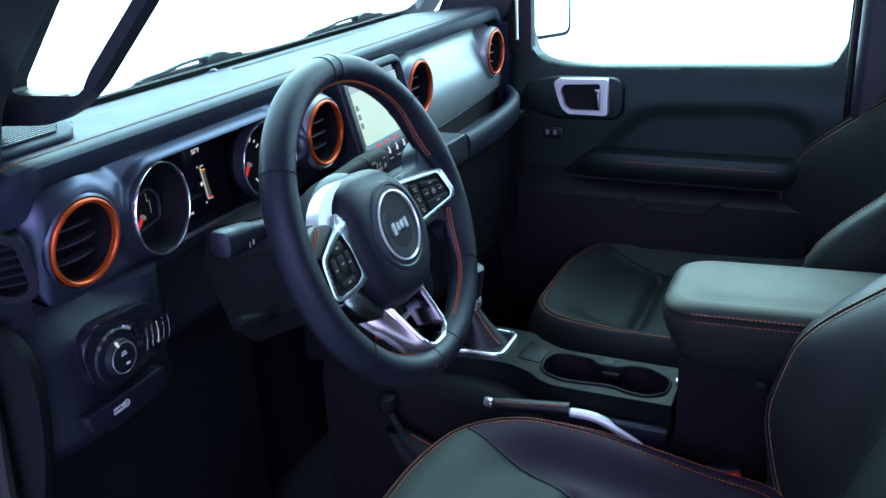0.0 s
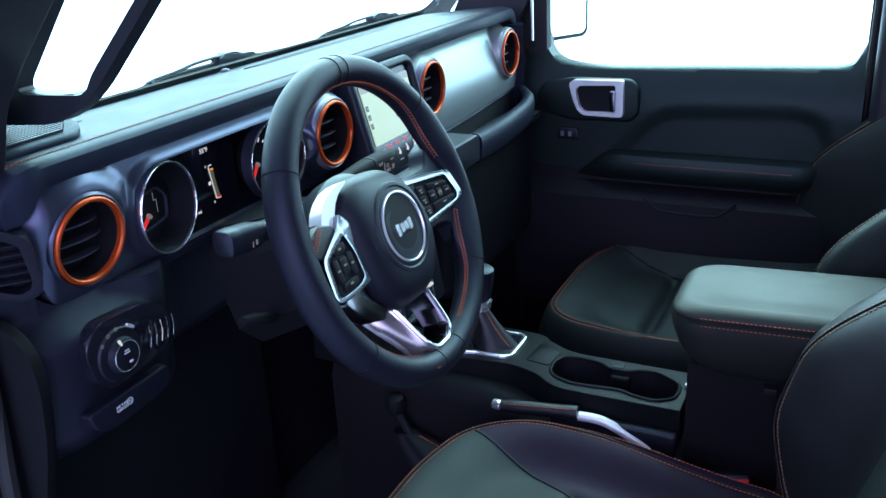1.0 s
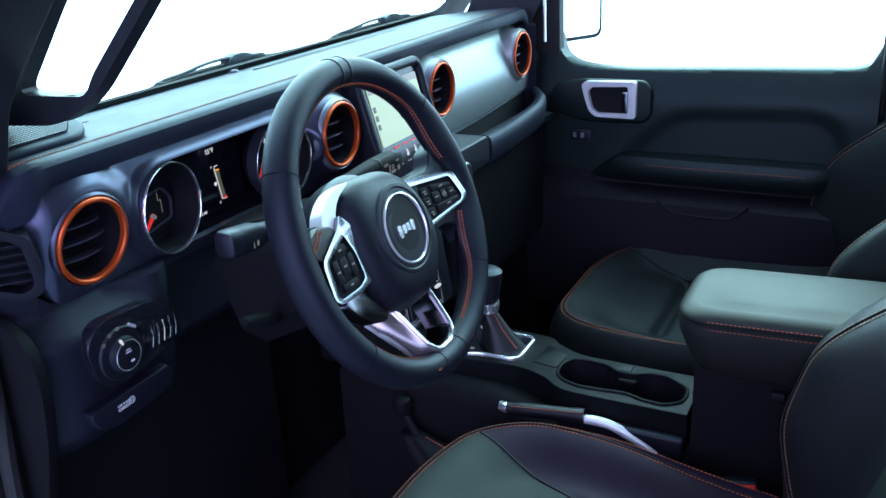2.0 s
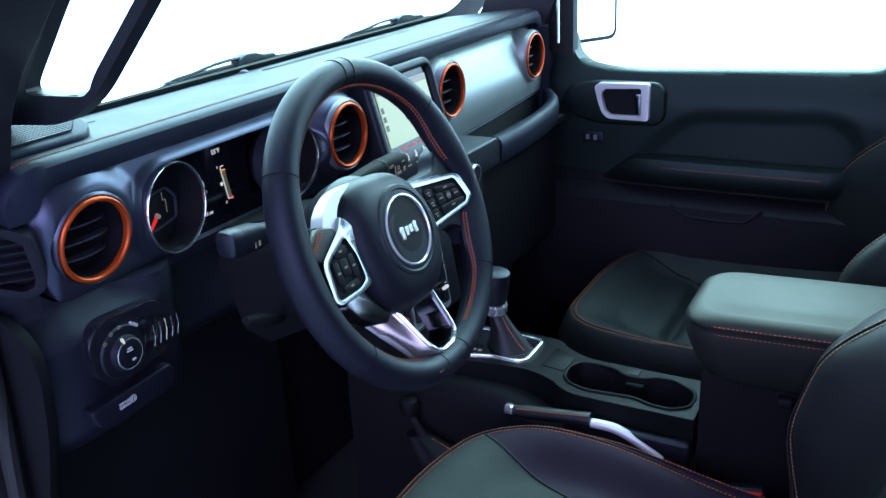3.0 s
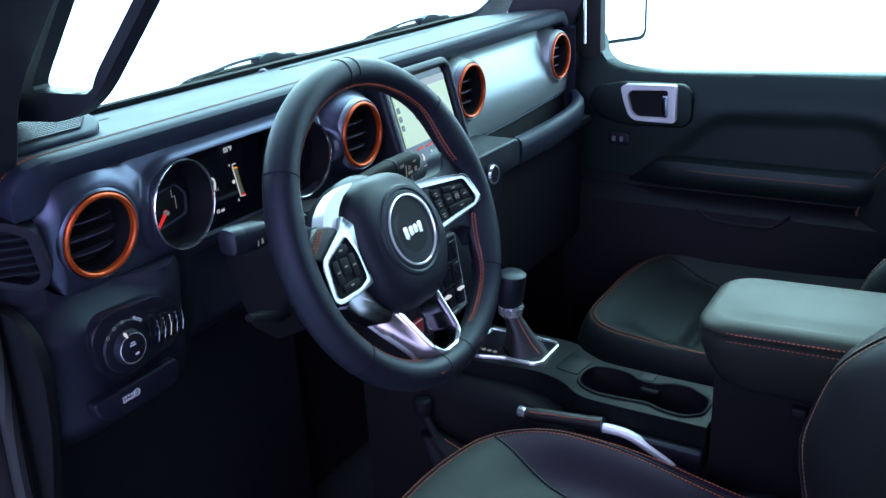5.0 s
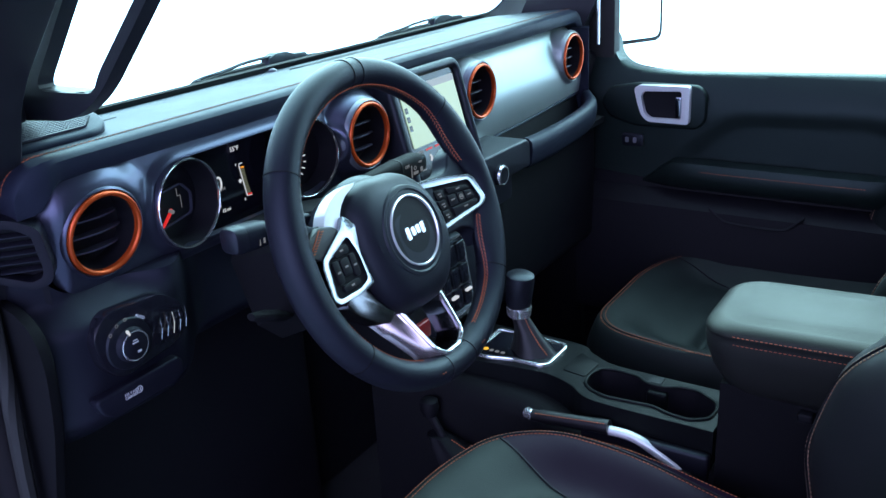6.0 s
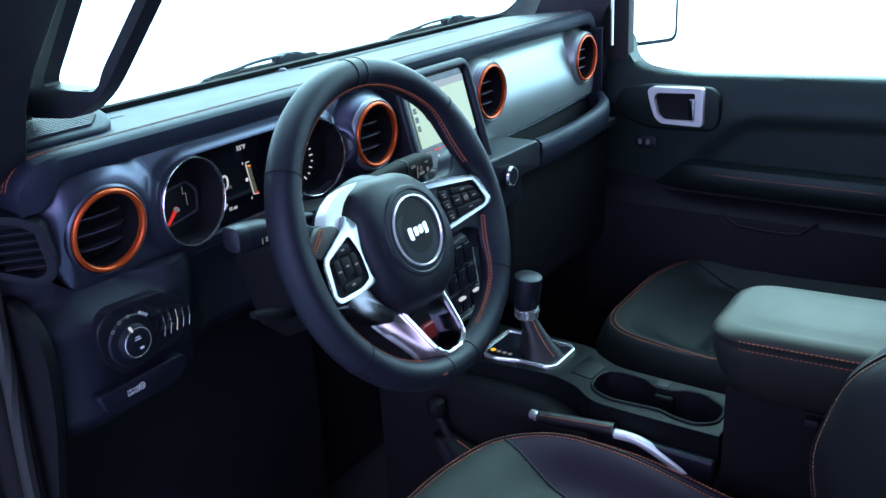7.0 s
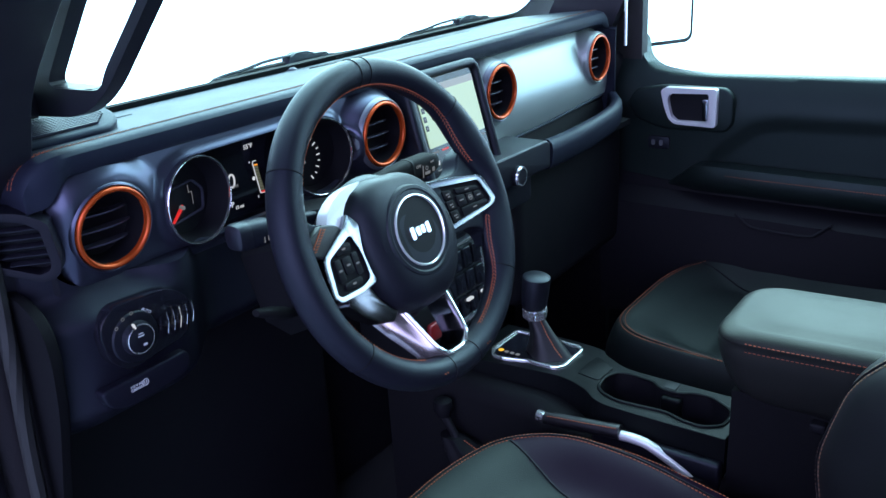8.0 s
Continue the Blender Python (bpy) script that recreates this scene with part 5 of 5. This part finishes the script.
cup = rounded([(0.360, -0.080), (0.345, -0.095), (0.335, -0.124), (0.338, -0.165), (0.340, -0.182), (0.341, -0.202), (0.331, -0.227), (0.328, -0.260), (0.345, -0.285), (0.373, -0.288), (0.393, -0.283), (0.416, -0.246), (0.415, -0.217), (0.403, -0.200), (0.402, -0.168), (0.418, -0.149), (0.422, -0.108), (0.416, -0.086), (0.391, -0.076)], 0.010)
near = [(0.340, 0.165, 0.0), (0.350, 0.10, 0.0), (0.360, 0.02, 0.0), (0.360, -0.02, 0.0), (0.345, -0.062, 0.0), (0.322, -0.095, 0.0), (0.315, -0.14, 0.0), (0.314, -0.30, 0.0)]
far = [(0.434, -0.30, 0.0), (0.436, -0.16, 0.0), (0.440, -0.095, 0.0), (0.462, -0.05, 0.0), (0.484, -0.01, 0.0), (0.488, 0.165, 0.0)]
top_o = [(p.x, p.y) for p in smooth_path(near, 5)] + [(p.x, p.y) for p in smooth_path(far, 5)]
part("top_plate", plate(top_o, 0.735, 0.812, Matrix.Identity(4), [cup], bevel=0.012, seg=6), CONSOLE_TOP, con, sharp=50)
part("cup_rim", tube([(x, y, 0.8125) for x, y in cup], 0.0030, 8, closed=True), CONSOLE_TOP, con, "raised rim round the cup holders")
part("cup_liner", loft([[(x, y, 0.809) for x, y in cup], [(0.374 + (x - 0.374) * 0.94, -0.184 + (y + 0.184) * 0.97, 0.742) for x, y in cup]], open_start=True), DARK, con)
for x0, x1, z1 in ((0.338, 0.352, 0.800), (0.390, 0.406, 0.806)):
    part("divider", box(x0, x1, -0.204, -0.171, 0.745, z1, 0.005), CONSOLE_TOP, con)
part("divider", box(0.350, 0.382, -0.197, -0.178, 0.745, 0.770, 0.004), PLASTIC, con)
part("coin_slot", box(0.408, 0.429, -0.189, -0.168, 0.80, 0.8135, 0.001), DARK, con, "small dark slot")
part("side_step", box(0.296, 0.3135, -0.30, -0.10, 0.70, 0.778, 0.006), PLASTIC, con)
part("tray_lid", plate(rounded([(0.384, -0.030), (0.452, -0.034), (0.428, -0.076), (0.378, -0.072)], 0.006), 0.811, 0.8136, Matrix.Identity(4), bevel=0.0008), CONSOLE_TOP, con)
part("end_clip", box(0.383, 0.393, -0.3015, -0.2925, 0.79, 0.818, 0.002), SILVER, con)

# armrest lid and its bin
ar = thing("armrest", (CX, -0.45, 0.42), "black leather padded console armrest with orange double stitching", "armrest")
part("bin", loft([[(CX + sx * 0.084, y, z) for sx, z in ((-1, 0.42), (1, 0.42), (1, 0.905), (-1, 0.905))] for y in (-0.310, -0.62)]), CONSOLE, ar)
lid_out = rect(CX - 0.096, CX + 0.096, -0.66, -0.276, 0.055, 9)
rows = []
levels = [(0.80, 0.060, 0.893), (0.87, 0.044, 0.896), (0.925, 0.028, 0.906), (0.965, 0.014, 0.926), (0.990, 0.004, 0.952), (0.999, 0.001, 0.970), (0.988, 0.005, 0.9765)]
for i in range(11):
    a = radians(90 * i / 10)
    q = 0.025 * (1 - math.cos(a))
    levels.append((1 - q / 0.096, 0.001 + q, 0.9790 + 0.0160 * math.sin(a)))
levels += [(0.60, 0.045, 0.9985), (0.45, 0.065, 0.9998), (0.2, 0.12, 1.0005)]


def rise(y):
    """The lid climbs a little to the rear."""
    return 0.035 * max(0, -0.29 - y)


for sx, dq, z in levels:
    k = 1 - dq / 0.19
    rows.append([(CX + (x - CX) * sx, yy, z + rise(yy) * smoothstep(0.89, 0.97, z)) for x, yy in [(x, -0.468 + (y + 0.468) * k if y > -0.468 else y) for x, y in lid_out]])
lid = part("lid", loft(rows), REST, ar, sharp=60)
for z, sx, yf in ((0.9705, 0.9995, -0.2870), (0.9820, 1.0, -0.2870)):
    line = [(CX + (x - CX) * (sx + 0.002), yy, z + rise(yy)) for x, yy in [(x, -0.66 + (y + 0.66) * (yf + 0.001 + 0.66) / 0.384) for x, y in lid_out]]
    part("stitching", stitches(line + line[:1], 0.006, 0.0042, 0.0006), THREAD, lid, "orange stitching")
part("latch", box(CX - 0.098, CX - 0.080, -0.435, -0.415, 0.880, 0.893, 0.003), DARK, ar)

# ---- gear shifter ----
gs = thing("gear_shifter", (0.425, 0.06, 0.81), "automatic gear shifter with black knob and leather boot", "gear lever")
bz = [(0.386, 0.136), (0.362, 0.122), (0.362, 0.100), (0.374, 0.060), (0.374, 0.006), (0.386, -0.006), (0.457, -0.006), (0.468, 0.006), (0.470, 0.130), (0.462, 0.136)]
part("bezel", plate(rounded(bz, 0.008), 0.806, 0.8175, Matrix.Identity(4), [rounded(inset(bz, 0.006), 0.006)], bevel=0.0015), CHROME, gs, "chrome surround")
part("plate", plate(rounded(inset(bz, 0.006), 0.006), 0.806, 0.8145, Matrix.Identity(4)), GLOSS, gs)
boot_c = [(0.420, 0.042, 0.8145, 0.032, 0.040), (0.421, 0.046, 0.828, 0.026, 0.032), (0.423, 0.056, 0.850, 0.017, 0.021), (0.425, 0.070, 0.876, 0.013, 0.014)]
part("boot", loft([[(x + rx * math.cos(a) * (1 + 0.10 * math.cos(4 * a)), y + ry * math.sin(a) * (1 + 0.10 * math.cos(4 * a)), z) for a in [2 * math.pi * i / 24 for i in range(24)]] for x, y, z, rx, ry in boot_c]), LEATHER, gs, "gathered leather boot")
part("stitching", stitches([(0.405, 0.008, 0.820), (0.406, 0.022, 0.834), (0.412, 0.040, 0.852), (0.417, 0.056, 0.874)], 0.005, 0.004, 0.0009), THREAD, gs, "orange stitching")
part("collar", lathe([(0.0, 0.0), (0.017, 0.0), (0.021, 0.004), (0.022, 0.018), (0.019, 0.022), (0.0, 0.022)], Matrix.Translation((0.425, 0.072, 0.872)) @ Matrix.Rotation(radians(5), 4, "X"), 28), CHROME, gs, "chrome collar")
part("knob", lathe([(0.0, 0.0), (0.0195, 0.0), (0.0215, 0.008), (0.0235, 0.030), (0.0245, 0.052), (0.0235, 0.058), (0.020, 0.0605), (0.0, 0.061)], Matrix.Translation((0.424, 0.072, 0.892)) @ Matrix.Rotation(radians(6), 4, "X"), 32), PLASTIC, gs)
part("gear_marks", join(*[plate(rect(0.385, 0.392, y - 0.0035, y + 0.0035, 0.002), 0.8145, 0.8152, Matrix.Identity(4)) for y in (0.107, 0.096, 0.085)]), LIT_DIM, gs)
part("gear_marks", plate(circle(0.390, 0.119, 0.005, 14), 0.8145, 0.8152, Matrix.Identity(4)), LIT_YELLOW, gs, "lit amber gear mark")

# ---- transfer lever boot ----
tb = thing("transfer_lever", (0.275, 0.06, 0.63), "transfer case lever in a black leather boot", "gear lever")
part("boot", loft([[(0.275 + r * math.cos(a) * (1 + 0.12 * math.cos(5 * a)), 0.06 + 0.03 * k + 1.4 * r * math.sin(a), 0.63 + 0.022 * k) for a in [2 * math.pi * i / 30 for i in range(30)]] for k, r in enumerate((0.045, 0.040, 0.030, 0.016))]), DARK, tb)
part("stitching", stitches([(0.262, 0.02, 0.658), (0.262, 0.06, 0.682), (0.266, 0.12, 0.700)], 0.005, 0.004, 0.0009), THREAD, tb, "orange stitching")
part("lever", tube([(0.275, 0.14, 0.69), (0.280, 0.17, 0.73)], 0.007, 10), DARK, tb)
part("knob", lathe([(0.0, 0.0), (0.012, 0.002), (0.017, 0.016), (0.015, 0.03), (0.0, 0.036)], Matrix.Translation((0.280, 0.17, 0.725)), 20), DARK, tb)

# ---- hand brake ----
hb = thing("hand_brake", (0.30, -0.12, 0.70), "hand brake lever with black leather grip and silver arm", "hand brake")
part("grip", tube(smooth_path([(0.299, -0.018, 0.769), (0.299, -0.06, 0.774), (0.299, -0.11, 0.780), (0.299, -0.148, 0.784)], 6), [0.0098] * 3 + [0.0112] * 12 + [0.0120] * 4, 16), LEATHER, hb)
part("button", lathe([(0.0, 0.018), (0.0075, 0.017), (0.0092, 0.014), (0.0092, 0.0)], Matrix.Translation((0.299, -0.020, 0.769)) @ Matrix.Rotation(radians(-83), 4, "X"), 20), CHROME, hb, "chrome release button")
part("arm", tube(smooth_path([(0.299, -0.146, 0.7785), (0.299, -0.166, 0.7795), (0.299, -0.186, 0.7780), (0.299, -0.205, 0.7715), (0.299, -0.226, 0.7615), (0.299, -0.250, 0.7490), (0.299, -0.262, 0.7400)], 6), 0.0078, 14), ARM, hb, "silver lever arm")
part("stitching", stitches([(0.291, -0.025, 0.7785), (0.291, -0.08, 0.7850), (0.291, -0.145, 0.7935)], 0.005, 0.004, 0.0007), THREAD, hb, "orange stitching")
part("boot", loft([[(0.299 + 0.030 * f * math.cos(a), -0.262 + 0.045 * f * math.sin(a), z) for a in [2 * math.pi * i / 24 for i in range(24)]] for z, f in ((0.66, 1.0), (0.70, 0.95), (0.730, 0.78), (0.748, 0.40))]), DARK, hb, "black gathered boot")

# ---- seat belt buckle ----
bk = thing("belt_buckle", (0.292, -0.385, 0.62), "seat belt buckle with red release button", "seat belt buckle")
bkm = Matrix.Translation((0.293, -0.402, 0.646)) @ Matrix.Rotation(radians(-12), 4, "X")
part("body", box(-0.014, 0.014, -0.028, 0.028, 0.0, 0.095, 0.006, 3, bkm), PLASTIC, bk)
part("button", box(-0.018, 0.006, -0.026, 0.026, 0.070, 0.092, 0.003, 3, bkm), RED, bk, "red button")
part("stalk", box(-0.006, 0.006, -0.018, 0.018, -0.06, 0.01, 0.003, 2, bkm), RUBBER, bk)


# ---- passenger belt latch ----
bl = thing("belt_latch", (1.028, -0.335, 0.42), "dark seat belt latch on a webbing stalk beside the seat", "seat belt buckle")
part("webbing", box(1.022, 1.027, -0.355, -0.315, 0.42, 0.775, 0.002), RUBBER, bl)
part("tongue", plate(rounded([(-0.018, 0.0), (0.018, 0.0), (0.014, 0.030), (-0.014, 0.030)], 0.005), -0.006, 0.006, Matrix.Translation((1.0245, -0.335, 0.770)) @ Matrix.Rotation(radians(90), 4, "Z") @ Matrix.Rotation(radians(90), 4, "X"), bevel=0.003), GREY_PLASTIC, bl, "grey latch head")


# ---- passenger door ----
pd = thing("passenger_door", (1.08, -0.15, 0.48), "black passenger door trim with chrome handle and closed window", "car door", kind="structure")
DM = Matrix(((0, 0, -1, 1.05), (-1, 0, 0, 0), (0, 1, 0, 0), (0, 0, 0, 1)))  # local x to the rear, y up, z into the cabin


def dy(pts):
    return [(-y, z) for y, z in pts]


door_o = rounded([(-0.235, 0.50), (-0.235, 1.250), (-0.195, 1.248), (-0.172, 1.205), (-0.140, 1.186), (-0.09, 1.179), (-0.02, 1.176), (0.20, 1.182), (0.44, 1.188), (0.468, 1.194), (0.492, 1.240), (0.496, 0.50)], [0.03, 0.01, 0.02, 0.03, 0.04, 0.05, 0.05, 0.05, 0.02, 0.02, 0.005, 0.03])
recess = outline_distance(rounded([(-0.030, 0.960), (-0.010, 1.006), (0.095, 1.097), (0.141, 1.106), (0.38, 1.116), (0.432, 1.090), (0.458, 1.02), (0.458, 0.960)], 0.03))


def door_depth(u, z):
    """How far out the trim lies; u runs to the rear. The top rolls outward to the sill, the panel over the armrest is sunk."""
    x = 1.050 + 0.036 * max(0.0, (z - 1.085) / 0.105) ** 2.0
    return x + 0.008 * smoothstep(-0.012, 0.034, recess(u, z))


trim_sheet = sheet(-0.240, 0.500, 0.50, 1.256, 0.006, door_depth, [outline_distance(door_o)], 0.05)
trim_sheet.transform(Matrix(((0, 1, 0, 0), (-1, 0, 0, 0), (0, 0, 1, 0), (0, 0, 0, 1))))
part("panel", trim_sheet, DOOR, pd, sharp=60)
part("armrest", loft([[Vector((1.05 - d, y, 0.940 + (z - 0.940) * q)) for d, z in ((0.0, 0.935), (t * 0.7, 0.940), (t, 0.955), (t, 0.985), (t * 0.85, 0.997), (0.0, 1.002))] for y, t, q in ((0.085, 0.004, 0.08), (0.060, 0.014, 0.40), (0.035, 0.024, 0.74), (0.012, 0.031, 0.97), (-0.03, 0.034, 1.0), (-0.10, 0.036, 1.0), (-0.38, 0.036, 1.0), (-0.44, 0.022, 1.0), (-0.46, 0.004, 1.0))]), DOOR, pd, "padded door armrest")
part("stitching", stitches([(1.0195, 0.0, 0.982), (1.0125, -0.10, 0.982), (1.0125, -0.38, 0.982)], 0.006, 0.0042, 0.0008), THREAD, pd, "orange stitching")
# dark plate laid over the trim for the shade under the armrest
part("shade_plate", plate(dy([(0.225, 0.52), (0.225, 0.96), (0.05, 0.945), (-0.46, 0.935), (-0.485, 0.90), (-0.485, 0.52)]), -0.004, 0.003, DM, bevel=0.002), DARK, pd, "dark plate standing for the shade under the door armrest")
part("lower_pocket", loft([[Vector((1.05 - d, y, z)) for d, z in ((0.0, 0.62), (0.05, 0.63), (0.055, 0.80), (0.046, 0.900), (0.0, 0.930))] for y in (0.225, -0.08, -0.28, -0.45)]), DARK, pd)
hdl_o = rounded(dy([(0.185, 1.115), (0.165, 1.148), (0.10, 1.160), (-0.035, 1.160), (-0.052, 1.140), (-0.052, 1.085), (-0.035, 1.066), (0.10, 1.064), (0.165, 1.082)]), 0.012)
part("handle_plate", plate(hdl_o, -0.004, 0.010, DM, bevel=0.006, seg=3), DOOR, pd)
h_o = dy([(0.102, 1.150), (0.092, 1.158), (-0.020, 1.160), (-0.020, 1.079), (0.070, 1.080), (0.084, 1.092), (0.094, 1.118)])
h_i = dy([(0.087, 1.134), (0.079, 1.1455), (-0.003, 1.1490), (-0.003, 1.0885), (0.066, 1.0875), (0.078, 1.098)])
hd = part("handle", plate(rounded(h_o, 0.008), 0.008, 0.024, DM, [rounded(h_i, 0.006)], bevel=0.005, seg=5), ARM, pd, "chrome door handle frame, its bright reflection put into pale paint")
part("handle_recess", plate(rounded(h_i, 0.006), 0.008, 0.011, DM), DARK, hd)
part("handle_lever", plate(rounded(dy([(0.010, 1.138), (-0.004, 1.138), (-0.004, 1.092), (0.008, 1.092)]), 0.004), 0.010, 0.028, DM, bevel=0.003), SPOKE, hd)
part("pull_cup", tube(smooth_path([(1.004, -0.080, 0.908), (1.002, -0.105, 0.888), (1.000, -0.130, 0.8820), (1.000, -0.225, 0.8810), (1.002, -0.250, 0.892), (1.004, -0.272, 0.912)], 5), 0.0035, 8), DARK, pd, "edge of the pull cup")
part("lock_switch", plate(rect(-0.135, -0.085, 1.018, 1.046, 0.008), 0, 0.006, DM, bevel=0.002), PLASTIC, pd)
for x in (-0.122, -0.104):
    part("lock_mark", plate(rect(x - 0.004, x + 0.004, 1.026, 1.038, 0.003), 0.006, 0.008, DM), SILVER, pd)
win = part("window_pane", plate(rounded(dy([(0.19, 1.19), (0.19, 1.72), (-0.49, 1.72), (-0.49, 1.19)]), 0.01), -0.056, -0.052, DM), GLASS, pd)
win.visible_shadow = False
wf_o = rounded(dy([(0.245, 1.13), (0.225, 1.46), (0.02, 1.80), (-0.515, 1.80), (-0.515, 1.13)]), 0.01)
wf_i = rounded(dy([(0.176, 1.155), (0.176, 1.45), (-0.01, 1.75), (-0.488, 1.75), (-0.487, 1.155)]), [0.005, 0.03, 0.03, 0.02, 0.02])
part("window_frame", plate(wf_o, -0.075, -0.045, DM, [wf_i], bevel=0.004), RUBBER, pd)
part("outer_skin", plate(rounded(dy([(0.26, 0.45), (0.26, 1.14), (-0.51, 1.14), (-0.51, 0.45)]), 0.02), -0.13, -0.080, DM, bevel=0.01), PAINT, pd, "grey painted outer skin")

# passenger windscreen pillar
pp = thing("pillar_a_passenger", (1.10, 0.30, 1.25), "dark windscreen pillar beside the passenger window", "pillar", kind="structure")
rings = []
for y, z in ((0.36, 1.20), (0.32, 1.26), (0.24, 1.42), (0.0, 1.80)):
    rings.append([Vector((x, y + d, z)) for x, d in ((1.055, -0.08), (1.05, 0.0), (1.06, 0.09), (1.14, 0.10), (1.16, 0.0), (1.14, -0.07))])
part("pillar_trim", loft(rings), TRIM, pp)
part("glass_channel", tube([(1.040, 0.191, 1.240), (1.040, 0.191, 1.32), (1.040, 0.191, 1.45)], 0.0035, 8), SILVER, pp, "pale window channel")

# door mirror outside
mi = thing("door_mirror", (1.29, 0.20, 1.20), "black door mirror outside the passenger window", "door mirror")
ma = math.degrees(math.atan2(0.156 - 0.223, 1.332 - 1.224))
mim = facing(1.275, 0.190, 1.30, 0, ma)
mo = rect(-0.10, 0.072, -0.092, 0.13, 0.025, 6)
mi_in = rect(-0.092, 0.063, -0.082, 0.122, 0.021, 6)
part("housing", plate(mo, -0.07, 0.0, mim), RUBBER, mi)
part("mirror_glass", plate(mi_in, 0.0, 0.002, mim), MIRROR, mi, "mirror glass")
part("mount", box(-0.12, -0.05, -0.13, -0.08, -0.06, -0.01, 0.01, 3, mim), RUBBER, mi)

# driver side door frame seal and hinge pillar
hp_ = thing("pillar_hinge_driver", (-0.40, 0.33, 0.50), "grey painted hinge pillar with rubber door seal", "pillar", kind="structure")
part("post", box(-0.45, -0.385, 0.29, 0.45, 0.50, 1.28, 0.015), TRIM, hp_)
part("seal", tube(smooth_path([(-0.375, 0.262, 0.52), (-0.372, 0.258, 0.9), (-0.368, 0.25, 1.10), (-0.36, 0.255, 1.26)], 6), 0.009, 8), RUBBER, hp_, "black rubber door seal")
